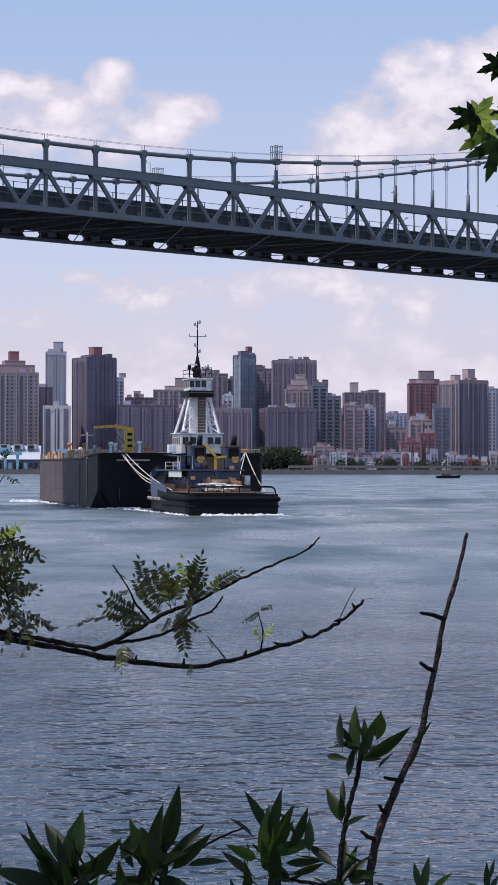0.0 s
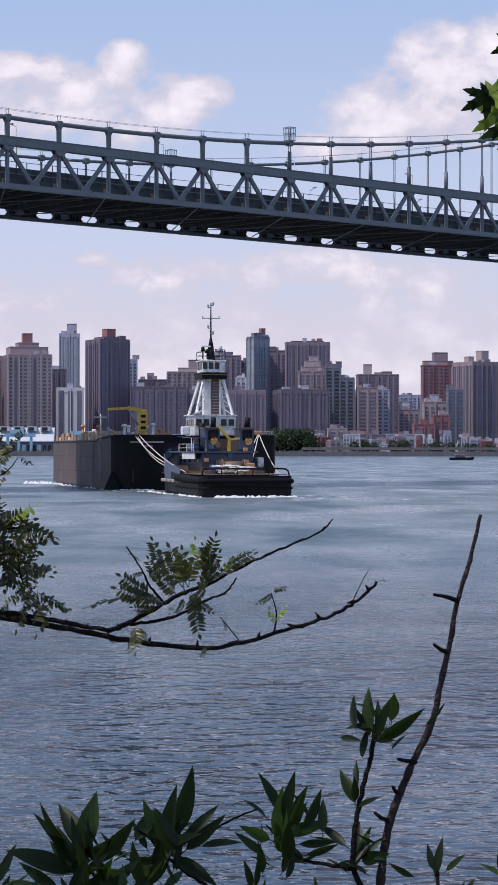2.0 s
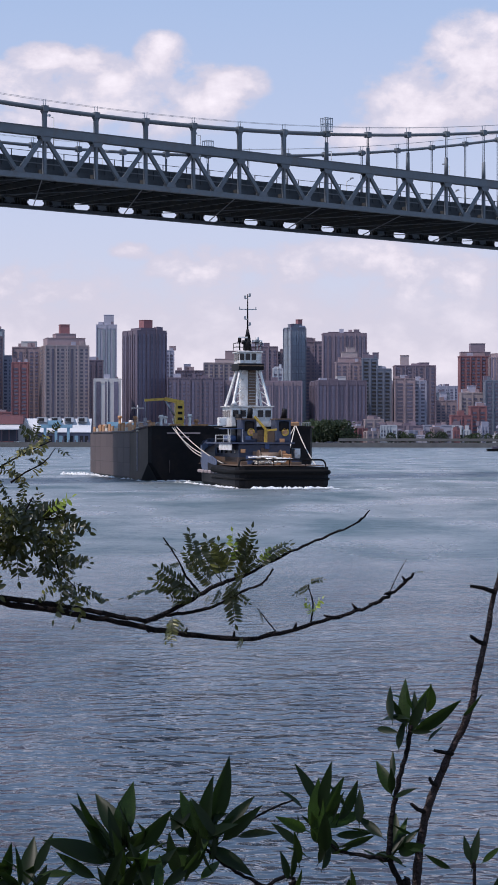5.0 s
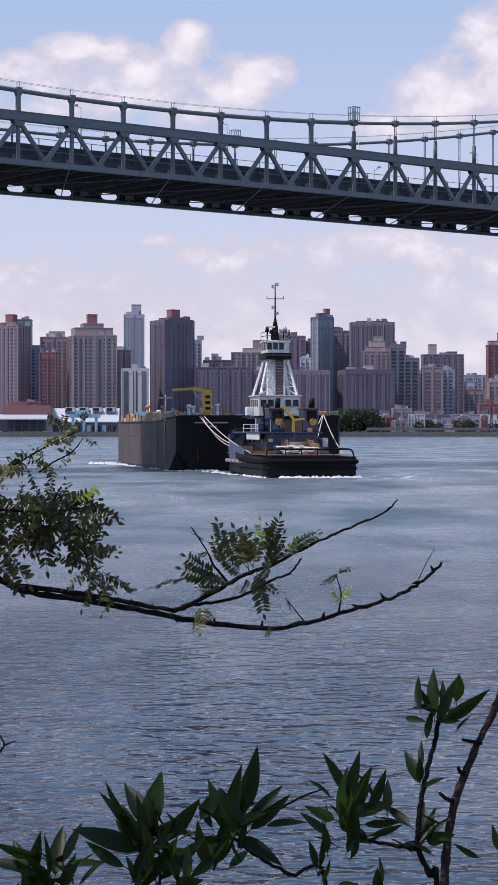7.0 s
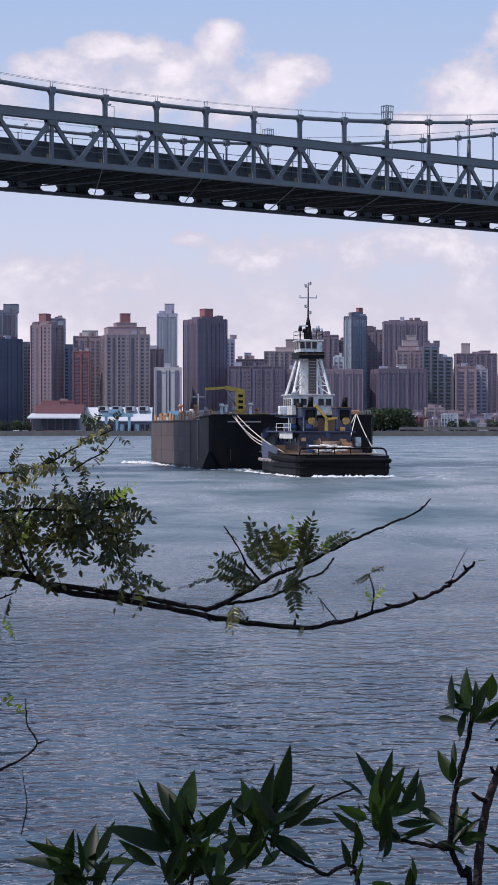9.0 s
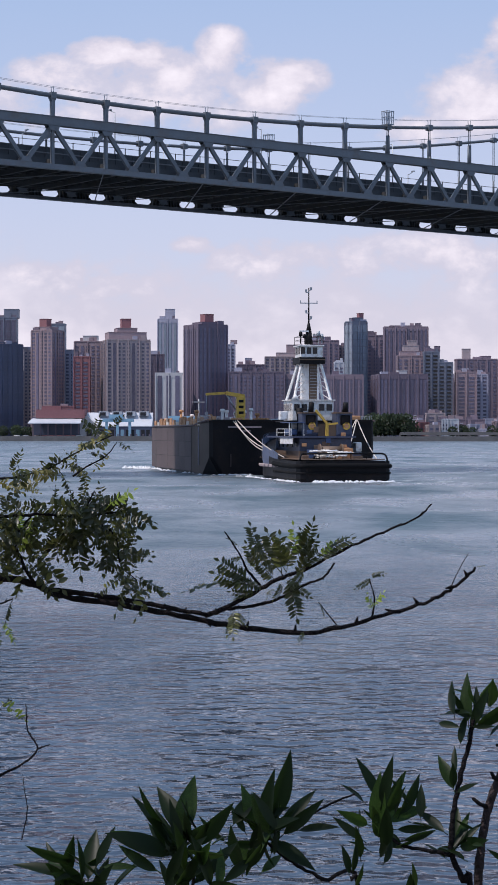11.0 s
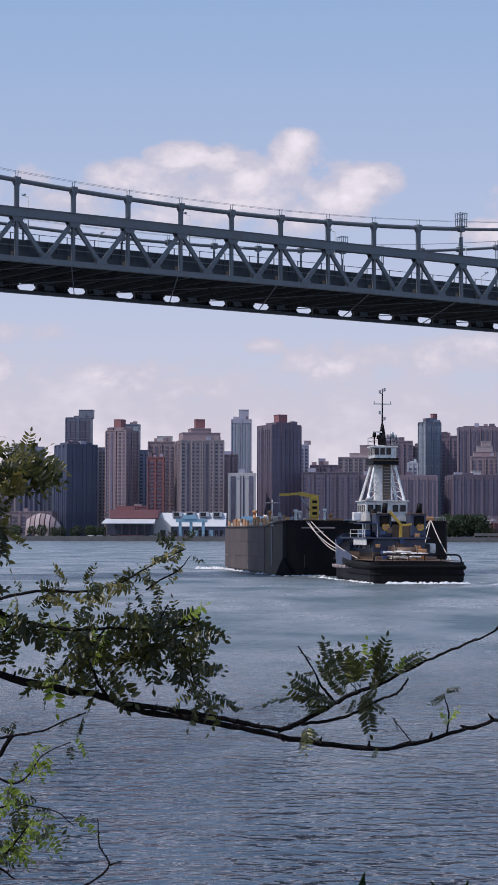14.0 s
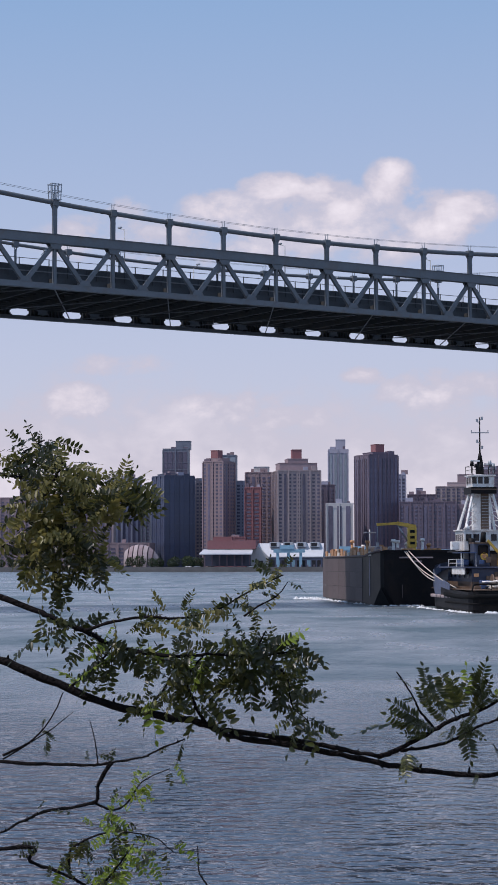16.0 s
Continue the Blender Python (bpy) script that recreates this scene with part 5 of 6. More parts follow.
def foam():
    """Broken white water along the hulls and in the wake."""
    random.seed(12)
    bm = bmesh.new()

    def patch(x, y, lx, ly, h):
        n = 7
        ring = []
        for k in range(n):
            a = 2 * math.pi * k / n + random.uniform(-.3, .3)
            r = random.uniform(.55, 1.1)
            ring.append(bm.verts.new((x + lx * r * math.cos(a), y + ly * r * math.sin(a), .03)))
        c = bm.verts.new((x, y, .03 + h))
        for k in range(n):
            bm.faces.new((ring[k], ring[(k + 1) % n], c))

    for k in range(52):                                    # off the tug's stern
        patch(random.uniform(-4.5, 5.5), random.gauss(-1.2, .7), random.uniform(.2, .8), random.uniform(.2, .7), random.uniform(.05, .3))
    for k in range(70):
        patch(-5.9 - abs(random.gauss(0, .5)), random.uniform(0, 34), random.uniform(.15, .4), random.uniform(.3, 1.1), random.uniform(.05, .22))
    for k in range(50):                                    # along the barge's side
        patch(-10.1 - abs(random.gauss(0, .7)), 41 + 62 * random.random() ** .8, random.uniform(.15, .5), random.uniform(.4, 1.6), random.uniform(.05, .3))
    for k in range(34):
        patch(-11 - abs(random.gauss(0, 1.5)), random.gauss(98, 3), random.uniform(.3, .8), random.uniform(.5, 2), random.uniform(.1, .45))
    for k in range(30):
        patch(random.uniform(-9.5, -4), 40.9 - abs(random.gauss(0, .4)), random.uniform(.2, .6), random.uniform(.1, .4), random.uniform(.05, .25))
    for k in range(24):                                    # wake drifting aside
        x = random.uniform(5, 16)
        patch(x, -3 + .1 * x + random.gauss(0, 6), random.uniform(.2, 1.0), random.uniform(.15, .5), .03)
    ob = part("wake_foam", bm, "foam", m=AFLOAT)
    tagged(ob, "white broken foam of bow waves and wake", "foam", kind="stuff")


foam()


# ---- foreground: locust tree ----
def leaflet(bm, base, tip, width, normal, fold=.25, rows=3, blunt=1.0):
    """A small pointed leaf, folded along its midrib."""
    base, tip = Vector(base), Vector(tip)
    d = tip - base
    side = d.cross(normal)
    side = side.normalized() if side.length > 1e-9 else d.orthogonal().normalized()
    up = side.cross(d).normalized()
    ln = d.length
    mid, left, right = [bm.verts.new(base)], [], []
    for k in range(1, rows + 1):
        s = k / (rows + 1)
        w = width / 2 * math.sin(math.pi * s ** .75) ** blunt
        c = base + d * s - up * (ln * .10 * s * s)
        mid.append(bm.verts.new(c))
        left.append(bm.verts.new(c - side * w + up * w * fold))
        right.append(bm.verts.new(c + side * w + up * w * fold))
    mid.append(bm.verts.new(tip - up * ln * .10))
    for rim, flip in ((left, 1), (right, 0)):
        q = [(mid[0], mid[1], rim[0])]
        q += [(mid[k + 1], mid[k + 2], rim[k + 1], rim[k]) for k in range(rows - 1)]
        q.append((mid[rows], mid[rows + 1], rim[rows - 1]))
        for f in q:
            bm.faces.new(f[::-1] if flip else f).smooth = True


def frond_mesh(seed, pairs, curl, ferny=False):
    """A pinnate leaf one unit long along x, its face towards z."""
    random.seed(seed)
    bm = bmesh.new()
    rib = [(s, .04 * math.sin(3 * s), -curl * s * s) for s in (k / 8 for k in range(9))]
    tube(bm, rib, .012, .005, 4)
    for k in range(pairs):
        s = .18 + .78 * k / pairs
        p = Vector((s, .04 * math.sin(3 * s), -curl * s * s))
        ln = .24 * (1 - .35 * abs(s - .5)) * random.uniform(.85, 1.1)
        for sg in (-1, 1):
            if random.random() < (.05 if ferny else .14):
                continue
            if ferny:
                q = p + Vector((ln * random.uniform(.25, .5), sg * ln, -ln * random.uniform(.0, .4)))
                leaflet(bm, p, q, ln * .36, Vector((random.uniform(-.3, .3), random.uniform(-.4, .4), 1)), .25, 4, .7)
                continue
            q = p + Vector((ln * random.uniform(-.05, .6), sg * ln, ln * random.uniform(-.75, .25)))
            leaflet(bm, p, q, ln * random.uniform(.40, .56), Vector((random.uniform(-.8, .8), random.uniform(-.9, .9), 1)), .3, 4, .6)
    leaflet(bm, rib[-1], (1.17, .02, -curl * 1.2), .09, Vector((0, 0, 1)))
    me = bpy.data.meshes.new("compound_leaf")
    bm.to_mesh(me), bm.free()
    return me


FRONDS = [frond_mesh(20 + k, 6 + k % 3, .12 + .1 * (k % 3)) for k in range(6)]
FERNS = [frond_mesh(40 + k, 10 + k % 2, .1 + .12 * k, True) for k in range(4)]
FRESH = [src.copy() for src in FRONDS[:2]]
OLIVE = [src.copy() for src in FRONDS[2:5]]


def frame_between(a, b, spin):
    """A pose at a whose x axis runs to b, scaled to their distance."""
    a, b = Vector(a), Vector(b)
    d = b - a
    x = d.normalized()
    ref = Vector((random.uniform(-.4, .4), -1.0, random.uniform(.1, .9)))
    y = ref.cross(x).normalized()
    z = x.cross(y)
    m = Matrix((x, y, z)).transposed().to_4x4()
    return Matrix.Translation(a) @ m @ Matrix.Rotation(spin, 4, "X") @ Matrix.Diagonal((d.length,) * 3 + (1,))


def twig(parent, pts, r0, r1, name="twig", mat="bark", knots=True, wander=.25):
    q = smooth_path(pts, 6)
    q = [p + Vector((random.uniform(-1, 1), random.uniform(-1, 1), random.uniform(-1, 1))) * r0 * wander for p in q]
    bm = bmesh.new()
    tube(bm, q, r0, r1, 7, .14)
    if knots:
        for i in range(3, len(q) - 2, 4):                  # thorns and buds
            p = q[i]
            d = Vector((random.uniform(-1, 1), random.uniform(-.5, .5), random.uniform(-.3, 1))).normalized()
            tube(bm, [p, p + d * r0 * 1.7], r0 * .5, r0 * .15, 5)
    ob = part(name, bm, mat, parent)
    return q


def locust():
    random.seed(31)
    tree = thing("locust_tree", "locust tree with thin dark branches and feathery leaves by the water", "tree")
    base = Vector((-1.75, 4.7, 4.2))
    bm = bmesh.new()
    tube(bm, smooth_path([base, base + Vector((.05, 0, 1.2)), base + Vector((-.1, .05, 2.6)), base + Vector((-.05, 0, 4.6))], 5), .11, .06, 10, .06)
    part("trunk", bm, "palebark", tree)
    leaves = []

    def fr(a, b, fresh=False):
        leaves.append((Vector(a), Vector(b), fresh))

    trunk = lambda z: (-1.78, 4.7, z)
    # the long low limb and its forks
    main = twig(tree, [trunk(5.9), (-1.119, 4.550, 5.822), (-0.953, 4.500, 5.785), (-0.760, 4.500, 5.708), (-0.593, 4.500, 5.670), (-0.513, 4.500, 5.658), (-0.462, 4.500, 5.631), (-0.336, 4.500, 5.612), (-0.181, 4.500, 5.585),
                       (-0.053, 4.500, 5.560), (0.102, 4.500, 5.545), (0.204, 4.500, 5.563), (0.320, 4.500, 5.596), (0.397, 4.500, 5.622), (0.449, 4.500, 5.653), (0.494, 4.500, 5.695)], .0105, .0032, "limb")
    twig(tree, [(-0.477, 4.500, 5.643), (-0.334, 4.480, 5.626), (-0.244, 4.480, 5.611), (-0.180, 4.480, 5.598), (-0.116, 4.480, 5.588)], .006, .005, "limb")
    twig(tree, [(-0.123, 4.490, 5.583), (-0.070, 4.480, 5.606), (-0.004, 4.460, 5.643), (0.046, 4.450, 5.672), (0.100, 4.450, 5.691), (0.183, 4.450, 5.734), (0.266, 4.450, 5.771), (0.355, 4.450, 5.809), (0.387, 4.450, 5.842)], .0062, .0016, "limb")
    twig(tree, [(-0.070, 4.480, 5.601), (-0.014, 4.460, 5.610), (0.046, 4.440, 5.628), (0.100, 4.420, 5.660), (0.144, 4.420, 5.677), (0.169, 4.420, 5.710)], .0042, .0022)
    twig(tree, [(0.005, 4.460, 5.653), (-0.027, 4.440, 5.693), (-0.042, 4.430, 5.725), (-0.077, 4.420, 5.780)], .003, .0016)
    twig(tree, [(0.258, 4.500, 5.583), (0.262, 4.490, 5.625), (0.250, 4.480, 5.671)], .0022, .0012)
    twig(tree, [(0.177, 4.500, 5.563), (0.153, 4.490, 5.593), (0.135, 4.490, 5.616)], .0016, .001)
    twig(tree, [(0.436, 4.500, 5.648), (0.455, 4.500, 5.689), (0.477, 4.500, 5.727)], .0012, .0008, knots=False)
    # leaves on the fork
    for a, b in (((0.062, 4.440, 5.687), (0.018, 4.440, 5.774)), ((0.062, 4.440, 5.687), (0.079, 4.460, 5.768)), ((0.051, 4.430, 5.687), (0.050, 4.400, 5.765)), ((0.090, 4.440, 5.713), (0.133, 4.420, 5.787)),
                 ((0.095, 4.430, 5.697), (0.132, 4.400, 5.732)), ((0.133, 4.440, 5.718), (0.183, 4.440, 5.784)), ((-0.009, 4.440, 5.654), (-0.091, 4.420, 5.688)), ((-0.014, 4.440, 5.665), (-0.086, 4.420, 5.715)),
                 ((0.018, 4.420, 5.667), (0.008, 4.400, 5.706)), ((0.062, 4.420, 5.672), (0.083, 4.400, 5.591)), ((0.073, 4.420, 5.660), (0.108, 4.400, 5.634)), ((0.051, 4.420, 5.667), (0.045, 4.400, 5.634)),
                 ((-0.004, 4.440, 5.642), (-0.053, 4.420, 5.633)), ((-0.059, 4.460, 5.596), (-0.075, 4.440, 5.548)), ((-0.059, 4.460, 5.596), (-0.030, 4.440, 5.576)), ((0.101, 4.480, 5.552), (0.096, 4.460, 5.530)),
                 ((-0.001, 4.430, 5.694), (-0.026, 4.400, 5.746)), ((-0.033, 4.420, 5.713), (-0.001, 4.400, 5.733)), ((-0.037, 4.420, 5.722), (-0.062, 4.400, 5.715)), ((0.011, 4.420, 5.657), (-0.039, 4.380, 5.672)),
                 ((0.075, 4.420, 5.707), (0.036, 4.380, 5.753)), ((0.112, 4.420, 5.713), (0.099, 4.400, 5.771)), ((0.255, 4.480, 5.671), (0.228, 4.460, 5.647)), ((0.251, 4.480, 5.675), (0.279, 4.460, 5.685)),
                 ((0.137, 4.490, 5.613), (0.155, 4.470, 5.591)), ((0.494, 4.500, 5.695), (0.508, 4.480, 5.706)), ((-0.045, 4.420, 5.745), (-0.062, 4.420, 5.773)), ((0.099, 4.400, 5.696), (0.074, 4.380, 5.660))):
        fr(a, b)
        a, b = Vector(a), Vector(b)
        if (b - a).length > .05:
            e = Vector((random.gauss(0, .022), random.uniform(-.06, .06), random.gauss(0, .018)))
            fr(a + e * .5, b + e * 1.3, random.random() < .12)
    fr((0.137, 4.400, 5.727), (0.168, 4.400, 5.759), True)
    fr((0.256, 4.460, 5.602), (0.271, 4.440, 5.642), True)
    fr((0.256, 4.460, 5.602), (0.247, 4.440, 5.636), True)
    # twigs of the leafy side, up and to the trunk
    groups = []
    for pts, r, n, size, fresh in (
        ([trunk(6.2), (-0.968, 4.500, 5.936), (-0.879, 4.450, 5.906), (-0.787, 4.450, 5.869), (-0.702, 4.450, 5.832), (-0.580, 4.400, 5.815), (-0.481, 4.400, 5.819), (-0.391, 4.400, 5.815), (-0.283, 4.400, 5.829)], .007, 58, .095, .05),
        ([(-0.787, 4.450, 5.869), (-0.694, 4.400, 5.894), (-0.627, 4.400, 5.901), (-0.561, 4.400, 5.898), (-0.475, 4.400, 5.918), (-0.409, 4.400, 5.955), (-0.327, 4.400, 5.996)], .004, 26, .07, .5),
        ([(-0.418, 4.420, 5.903), (-0.380, 4.420, 5.928), (-0.342, 4.420, 5.949), (-0.318, 4.420, 5.979)], .0025, 3, .06, .4),
        ([(-0.498, 4.460, 5.711), (-0.437, 4.400, 5.774), (-0.393, 4.380, 5.820), (-0.363, 4.360, 5.873)], .0045, 22, .085, 0),
        ([(-0.378, 4.400, 5.815), (-0.322, 4.400, 5.771), (-0.309, 4.400, 5.708), (-0.272, 4.400, 5.671)], .003, 26, .08, 0),
        ([(-0.513, 4.500, 5.658), (-0.535, 4.450, 5.711), (-0.544, 4.420, 5.764), (-0.504, 4.400, 5.821)], .005, 16, .08, .05),
        ([(-0.644, 4.500, 5.689), (-0.600, 4.460, 5.743), (-0.572, 4.440, 5.794)], .004, 12, .08, .1),
        ([(-0.824, 4.500, 5.740), (-0.753, 4.460, 5.794), (-0.712, 4.440, 5.845)], .004, 14, .08, .35),
        ([trunk(6.35), (-0.978, 4.600, 6.054), (-0.923, 4.550, 6.116), (-0.876, 4.500, 6.195), (-0.843, 4.500, 6.255)], .007, 44, .09, .6),
        ([(-0.923, 4.550, 6.116), (-0.824, 4.500, 6.152), (-0.747, 4.500, 6.177), (-0.689, 4.500, 6.188)], .004, 46, .085, .55),
        ([(-0.911, 4.550, 6.140), (-0.824, 4.500, 6.087), (-0.760, 4.500, 6.049)], .004, 28, .085, .6),
        ([(-0.974, 4.600, 6.076), (-0.911, 4.550, 6.023), (-0.850, 4.500, 5.997)], .004, 20, .085, .4),
        ([trunk(6.5), (-1.013, 4.600, 6.234), (-0.961, 4.600, 6.280), (-0.908, 4.600, 6.313)], .005, 14, .085, .4),
        ([trunk(5.6), (-0.959, 4.400, 5.578), (-0.865, 4.400, 5.574), (-0.763, 4.400, 5.571), (-0.713, 4.400, 5.578), (-0.644, 4.400, 5.590), (-0.587, 4.400, 5.615), (-0.548, 4.400, 5.630)], .0045, 5, .05, .1),
        ([(-0.981, 4.500, 5.581), (-0.910, 4.500, 5.619), (-0.865, 4.500, 5.675), (-0.842, 4.500, 5.726)], .003, 1, .05, 0),
        ([(-0.981, 4.500, 5.573), (-0.876, 4.500, 5.637), (-0.818, 4.500, 5.682)], .002, 2, .045, 0),
        ([(-0.713, 4.400, 5.578), (-0.742, 4.400, 5.530), (-0.754, 4.400, 5.488), (-0.865, 4.400, 5.467), (-0.921, 4.400, 5.442), (-1.057, 4.400, 5.407), trunk(5.35)], .005, 3, .05, 0),
        ([(-0.754, 4.400, 5.488), (-0.707, 4.400, 5.473), (-0.672, 4.380, 5.494), (-0.638, 4.360, 5.540), (-0.576, 4.360, 5.569)], .003, 12, .06, .75),
        ([trunk(5.2), (-0.959, 4.400, 5.384), (-0.896, 4.400, 5.356), (-0.813, 4.400, 5.327), (-0.744, 4.400, 5.290), (-0.705, 4.400, 5.262)], .0055, 6, .06, .1),
        ([(-0.807, 4.400, 5.340), (-0.807, 4.400, 5.378), (-0.776, 4.400, 5.403), (-0.703, 4.380, 5.428), (-0.612, 4.360, 5.418), (-0.568, 4.360, 5.387)], .003, 16, .06, .35),
        ([(-0.743, 4.400, 5.293), (-0.690, 4.380, 5.359), (-0.655, 4.360, 5.406)], .003, 20, .065, .7),
        ([(-0.743, 4.400, 5.570), (-0.753, 4.420, 5.619), (-0.769, 4.440, 5.668)], .002, 2, .05, 0),
        ([(-0.640, 4.300, 5.187), (-0.565, 4.300, 5.252), (-0.518, 4.300, 5.276), (-0.482, 4.300, 5.312), (-0.503, 4.300, 5.350), (-0.508, 4.300, 5.410)], .0034, 0, .05, 0),
        ([(-0.482, 4.300, 5.312), (-0.455, 4.300, 5.321)], .0024, 0, .05, 0),
        ([(-0.517, 4.300, 5.113), (-0.505, 4.300, 5.174), (-0.511, 4.300, 5.224), (-0.515, 4.300, 5.258)], .0016, 0, .05, 0),
    ):
        q = twig(tree, pts, r, r * .35)
        if pts[0] == trunk(6.2) or pts[0] == trunk(6.35) or pts[0] == trunk(6.5):
            q = q[5:]
        for k in range(int(n * (2.3 if pts[-1][2] > 6.04 else 1.5)) if n > 10 else n):
            p = random.choice(q[len(q) // 6:])
            p = p + Vector((random.gauss(0, .012), random.gauss(0, .05), random.gauss(0, .012)))
            a = random.uniform(0, 2 * math.pi)
            ln = size * random.uniform(.55, 1.05)
            tip = p + Vector((math.cos(a) * ln, random.uniform(-.4, .4) * ln, math.sin(a) * ln * .9 - ln * .25))
            fr(p, tip, random.random() < fresh)
    # leaves: the first 300 as parts, the rest joined
    for k, (a, b, fresh) in enumerate(leaves):
        m = frame_between(a, b, random.uniform(-1.3, 1.3))
        if k < 300:
            # higher bright leaves take the sunlit olive tone
            kind = "locust" if not fresh else "olive" if a.z > 5.86 else "fresh"
            me = random.choice({"fresh": FRESH, "olive": OLIVE, "locust": FERNS if a.x > -.13 else FRONDS}[kind])
            ob = part_of("compound_leaf", me, kind, tree)
            ob.matrix_local = m
    rest = leaves[300:]
    for mat in ("locust", "olive", "fresh"):
        verts, faces = [], []
        for a, b, fl in rest:
            if mat != ("locust" if not fl else "olive" if a.z > 5.86 else "fresh"):
                continue
            m = frame_between(a, b, random.uniform(-1.3, 1.3))
            me = random.choice(FRONDS)
            o = len(verts)
            verts += [tuple(m @ v.co) for v in me.vertices]
            faces += [tuple(o + i for i in p.vertices) for p in me.polygons]
        if faces:
            me = bpy.data.meshes.new("foliage")
            me.from_pydata(verts, [], faces)
            tagged(part_of("foliage", me, mat, tree), kind="stuff")
    # unseen upper crown over the bank, added to shade the bush
    for k in range(5):
        z = 7.2 + k * .35
        end = Vector((-1.2 + .35 * k, 2.4 + .15 * k, 8.0 + .15 * (k % 2)))
        twig(tree, [(-1.8, 4.7, z), (-1.5, 4.3, z + .5), tuple(end)], .025, .008, "limb")
    verts, faces = [], []
    for k in range(260):
        c = Vector((random.uniform(-2.6, .3), random.uniform(1.9, 3.3), random.uniform(7.6, 8.7)))
        a = random.uniform(0, 6.28)
        m = frame_between(c, c + Vector((math.cos(a), math.sin(a), random.uniform(-.5, .1))) * random.uniform(.12, .2), random.uniform(-1.2, 1.2))
        me = random.choice(FRONDS)
        o = len(verts)
        verts += [tuple(m @ v.co) for v in me.vertices]
        faces += [tuple(o + i for i in p.vertices) for p in me.polygons]
    me = bpy.data.meshes.new("crown")
    me.from_pydata(verts, [], faces)
    tagged(part_of("crown", me, "locust", tree), kind="stuff")


locust()


# ---- foreground: bush of pointed leaves, dead stick, maple spray ----
def lance_mesh(seed):
    random.seed(seed)
    bm = bmesh.new()
    leaflet(bm, (0, 0, 0), (1, 0, 0), .23 + .045 * (seed % 3), Vector((0, 0, 1)), .35, 7)
    tube(bm, [(-.12, 0, .02), (0, 0, 0), (.5, 0, -.03), (.9, 0, -.085)], .012, .004, 4)
    me = bpy.data.meshes.new("leaf")
    bm.to_mesh(me), bm.free()
    return me


LANCES = [lance_mesh(k) for k in range(4)]


def bush():
    random.seed(77)
    b = thing("riverside_bush", "low bush with whorls of long pointed dark green leaves", "bush", pose(.013, 0, .014))

    def stem(*pts, r=.004):
        twig(b, pts, r, r * .6, "stem", knots=False)

    def whorl(c, tips, extra=0, spread=.1):
        c = Vector(c)
        for t in tips:
            t = Vector(t)
            t.y += random.uniform(-.06, .06)
            t = c + (t - c) * random.uniform(.82, 1.0)
            s = c + (t - c) * random.uniform(.05, .38) + Vector((random.gauss(0, .006), 0, random.gauss(-.006, .006)))
            part_of("leaf", random.choice(LANCES), "leaf", b).matrix_local = frame_between(s, t, random.uniform(-.9, .9))
        for k in range(extra):
            a = random.gauss(1.57, .95)
            ln = random.uniform(.04, spread * .85) * (1.1 - .2 * abs(a - 1.57))
            o = c + Vector((random.gauss(0, .03), random.uniform(-.05, .05), random.uniform(-.06, .035)))
            t = o + Vector((math.cos(a) * ln, random.uniform(-.06, .06), math.sin(a) * ln))
            part_of("leaf", random.choice(LANCES), "leaf", b).matrix_local = frame_between(o, t, random.uniform(-1.4, 1.4))

    whorl((-0.006, 3.300, 5.305), ((-0.048, 3.300, 5.409), (-0.025, 3.300, 5.390), (0.006, 3.300, 5.447), (0.049, 3.300, 5.454), (0.101, 3.300, 5.404), (0.105, 3.300, 5.383), (-0.086, 3.300, 5.300), (-0.072, 3.300, 5.244),
                            (-0.043, 3.300, 5.230), (0.013, 3.300, 5.244), (0.084, 3.300, 5.267), (-0.065, 3.300, 5.366)), 24)
    whorl((0.188, 3.300, 5.336), ((0.147, 3.300, 5.461), (0.185, 3.300, 5.437), (0.209, 3.300, 5.451), (0.236, 3.300, 5.434), (0.244, 3.300, 5.427), (0.279, 3.300, 5.421), (0.287, 3.300, 5.357), (0.282, 3.300, 5.324), (0.155, 3.300, 5.357)), 20, .09)
    whorl((0.315, 3.300, 5.296), ((0.324, 3.300, 5.366), (0.343, 3.300, 5.357), (0.367, 3.300, 5.343), (0.362, 3.300, 5.310)), 9, .07)
    whorl((0.346, 3.300, 5.508), ((0.333, 3.300, 5.592), (0.351, 3.300, 5.566), (0.374, 3.300, 5.575), (0.394, 3.300, 5.562), (0.424, 3.300, 5.552), (0.412, 3.300, 5.514), (0.308, 3.300, 5.556), (0.300, 3.300, 5.530), (0.380, 3.300, 5.500)), 14, .062)
    whorl((0.315, 3.300, 5.399), ((0.289, 3.300, 5.447), (0.310, 3.300, 5.437), (0.353, 3.300, 5.409)), 1, .05)
    whorl((-0.138, 3.100, 5.325), ((-0.151, 3.100, 5.418), (-0.218, 3.100, 5.427), (-0.045, 3.100, 5.405), (-0.103, 3.100, 5.290), (-0.258, 3.100, 5.369), (-0.094, 3.100, 5.361), (-0.187, 3.100, 5.396), (-0.165, 3.100, 5.392)), 32, .12)
    whorl((-0.289, 3.100, 5.281), ((-0.351, 3.100, 5.332), (-0.320, 3.100, 5.325), (-0.404, 3.100, 5.312), (-0.273, 3.100, 5.361), (-0.240, 3.100, 5.369), (-0.337, 3.100, 5.303)), 24, .11)
    whorl((0.136, 3.200, 5.267), ((0.150, 3.200, 5.340), (0.123, 3.200, 5.322)), 1, .06)
    whorl((0.237, 3.200, 5.230), ((0.237, 3.200, 5.303), (0.228, 3.200, 5.285)), 1, .06)
    whorl((0.447, 3.300, 5.272), ((0.433, 3.300, 5.329), (0.461, 3.300, 5.336), (0.494, 3.300, 5.310)), 3, .07)
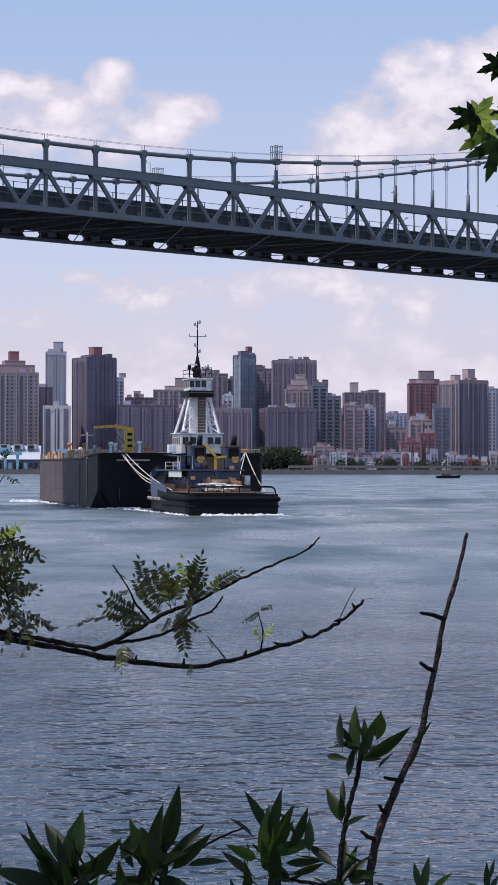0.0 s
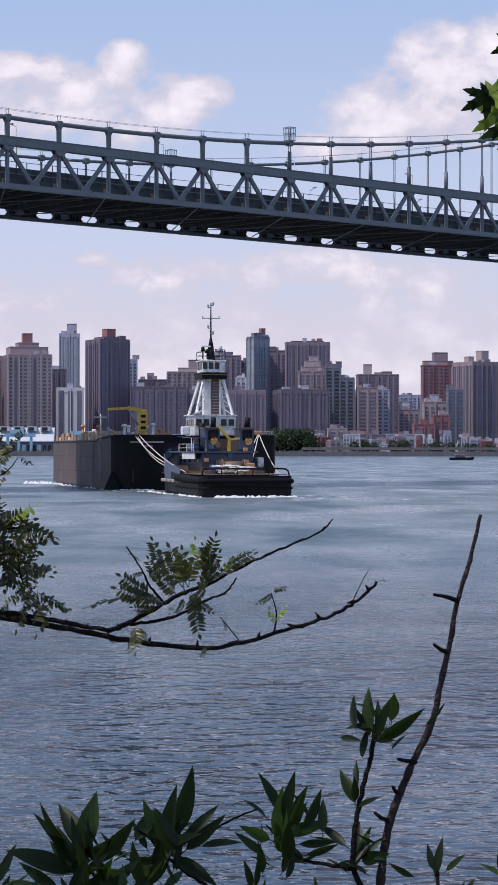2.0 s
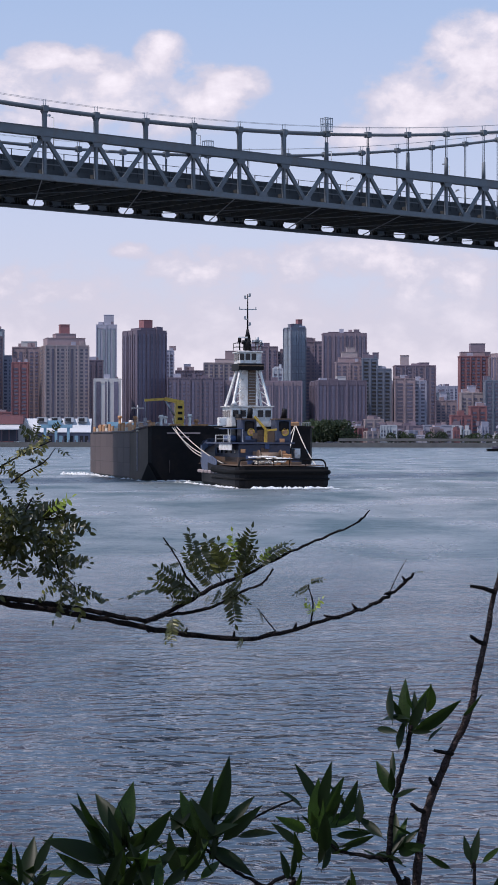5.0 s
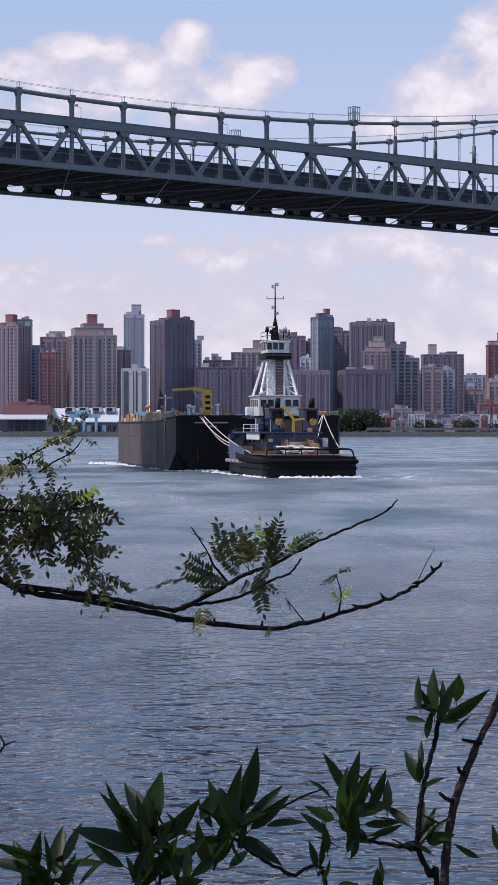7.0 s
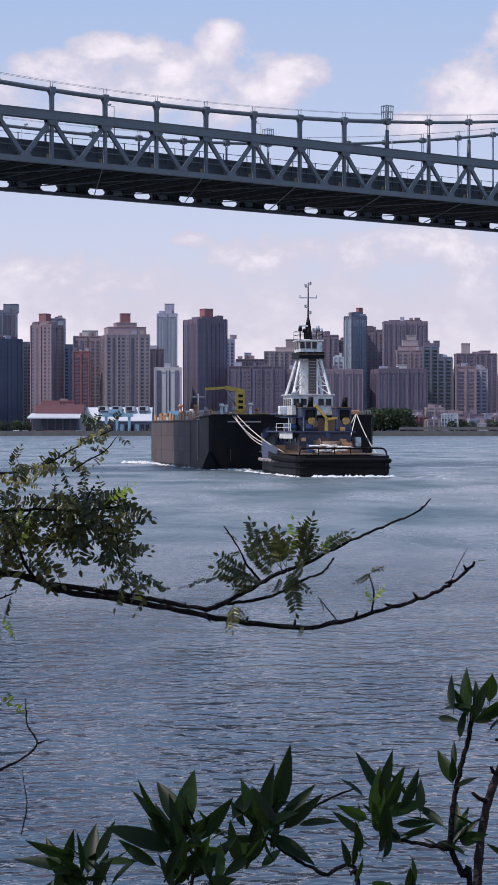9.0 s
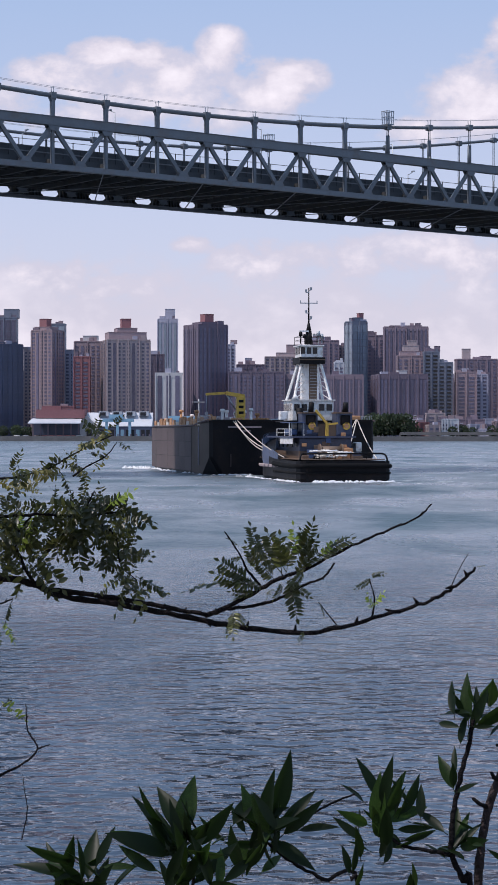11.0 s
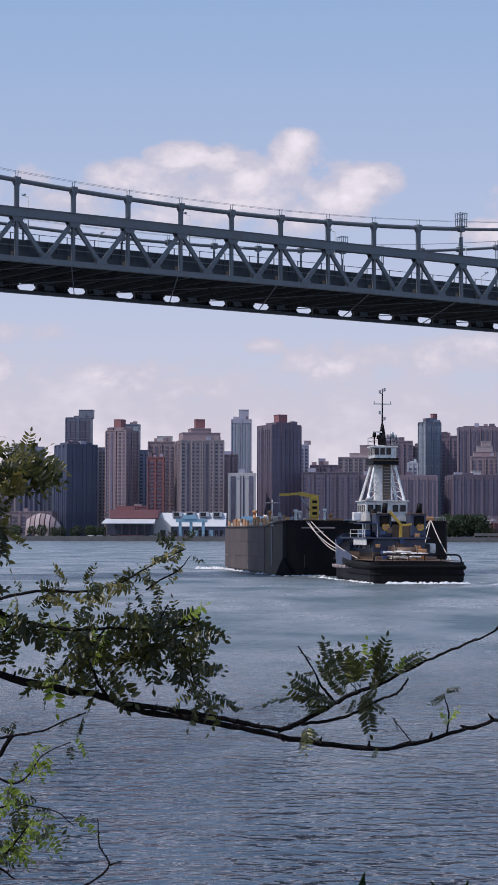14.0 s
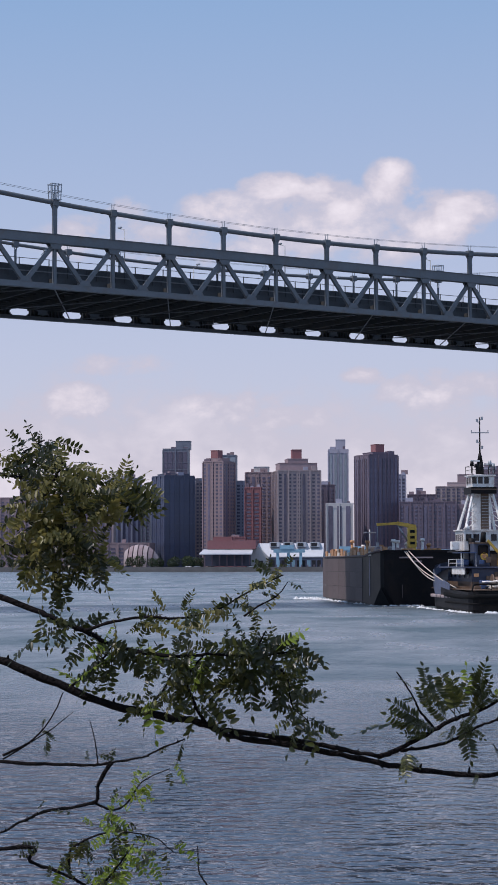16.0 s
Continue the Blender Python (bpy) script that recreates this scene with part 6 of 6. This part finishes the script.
    whorl((0.560, 3.300, 5.272), ((0.555, 3.300, 5.333), (0.574, 3.300, 5.329), (0.586, 3.300, 5.300)), 3, .07)
    whorl((0.070, 3.100, 5.219), ((-0.010, 3.100, 5.272), (0.026, 3.100, 5.285), (0.105, 3.100, 5.263)), 6, .1)
    stem((-.02, 3.3, 4.3), (0.150, 3.300, 5.168), (0.093, 3.300, 5.239), (0.051, 3.300, 5.263), (-0.006, 3.300, 5.305))
    stem((.3, 3.3, 4.3), (0.338, 3.300, 5.168), (0.329, 3.300, 5.236), (0.310, 3.300, 5.282), (0.310, 3.300, 5.329), (0.320, 3.300, 5.395), (0.336, 3.300, 5.461), (0.346, 3.300, 5.508), r=.006)
    stem((0.315, 3.300, 5.280), (0.268, 3.300, 5.289), (0.221, 3.300, 5.300), (0.188, 3.300, 5.336))
    stem((0.046, 3.300, 5.329), (0.098, 3.300, 5.362), (0.147, 3.300, 5.383), r=.0025)
    stem((-.3, 3.1, 4.3), (-0.125, 3.100, 5.219), (-0.138, 3.100, 5.325))
    stem((-.4, 3.1, 4.3), (-0.275, 3.100, 5.183), (-0.289, 3.100, 5.281))
    stem((.1, 3.2, 4.3), (0.145, 3.200, 5.175), (0.136, 3.200, 5.267))
    stem((.2, 3.2, 4.3), (0.241, 3.200, 5.157), (0.237, 3.200, 5.230))
    stem((.45, 3.3, 4.3), (0.452, 3.300, 5.187), (0.447, 3.300, 5.272))
    stem((.55, 3.3, 4.3), (0.565, 3.300, 5.187), (0.560, 3.300, 5.272))
    stem((0, 3.1, 4.3), (0.079, 3.100, 5.148), (0.070, 3.100, 5.219))
    d = thing("dead_sapling", "bare dead grey sapling with short stubs among the bush", "sapling")
    twig(d, [(.34, 3.35, 4.3), (0.370, 3.350, 5.156), (0.376, 3.350, 5.289), (0.393, 3.350, 5.378), (0.421, 3.350, 5.448), (0.459, 3.350, 5.528), (0.474, 3.350, 5.588), (0.489, 3.350, 5.658), (0.504, 3.350, 5.736), (0.526, 3.350, 5.809), (0.545, 3.350, 5.887)],
         .0088, .0032, "stem", "palebark", False, .1)
    for a, c, e in (((0.505, 3.350, 5.740), (0.482, 3.330, 5.749), (0.460, 3.320, 5.753)), ((0.488, 3.350, 5.652), (0.473, 3.330, 5.659), (0.460, 3.320, 5.669)),
                    ((0.433, 3.350, 5.466), (0.416, 3.330, 5.471), (0.399, 3.320, 5.476)), ((0.388, 3.350, 5.366), (0.372, 3.330, 5.375), (0.360, 3.320, 5.386)), ((0.407, 3.350, 5.412), (0.396, 3.330, 5.420), (0.391, 3.320, 5.429))):
        bm = bmesh.new()
        tube(bm, [a, c, e], .0045, .0028, 6)
        part("stub", bm, "bark", d)


bush()


def maple():
    random.seed(15)
    tr = thing("maple_sapling", "young maple with lobed green leaves reaching over the bank", "tree")
    bm = bmesh.new()
    tube(bm, smooth_path([(1.5, 3.7, 4.3), (1.5, 3.7, 5.6), (1.46, 3.7, 7.2)], 5), .04, .02, 9, .05)
    part("trunk", bm, "palebark", tr)
    twig(tr, [(1.48, 3.7, 6.3), (0.884, 3.600, 6.687), (0.760, 3.600, 6.667), (0.657, 3.600, 6.656), (0.626, 3.600, 6.648)], .006, .0018)
    twig(tr, [(0.709, 3.600, 6.661), (0.657, 3.600, 6.718), (0.621, 3.600, 6.730)], .002, .0012)
    twig(tr, [(0.678, 3.600, 6.656), (0.668, 3.600, 6.615), (0.642, 3.600, 6.589)], .002, .0012)

    def lobed(c, size, turn, m):
        bm = bmesh.new()
        for ang, ln, w in ((0, 1.0, .34), (52, .82, .30), (-50, .85, .30), (104, .5, .22), (-100, .52, .22)):
            a = radians(ang + random.uniform(-6, 6))
            tip = Vector((math.cos(a) * ln, math.sin(a) * ln, random.uniform(-.18, .05)))
            leaflet(bm, Vector((0, 0, 0)) - tip * .08, tip, w, Vector((0, 0, 1)), .2, 6, .85)
            for sg in (-1, 1):                               # teeth of the lobe
                root = tip * .42
                out = Vector((math.cos(a + sg * .6), math.sin(a + sg * .6), -.05)) * ln * .34
                leaflet(bm, root, root + out, w * .42, Vector((0, 0, 1)), .2, 3)
        tube(bm, [(-.5, 0, .1), (0, 0, 0)], .012, .008, 4)
        ob = part("leaf", bm, m, tr)
        ob.matrix_local = Matrix.Translation(c) @ pose(0, 0, 0, 70 + random.uniform(-15, 15), turn, 0) @ pose(0, 0, 0, 0, 0, random.uniform(-8, 8)) @ Matrix.Diagonal((size, size, size, 1))

    lobed((0.589, 3.550, 6.637), .055, 150, "leaf")
    lobed((0.621, 3.600, 6.615), .062, 140, "fresh")
    lobed((0.638, 3.580, 6.591), .075, 105, "leaf")
    lobed((0.606, 3.600, 6.648), .07, -5, "fresh")
    lobed((0.657, 3.600, 6.625), .06, 60, "leaf")
    lobed((0.640, 3.570, 6.735), .045, 170, "leaf")
    lobed((0.668, 3.610, 6.660), .05, 20, "fresh")


maple()
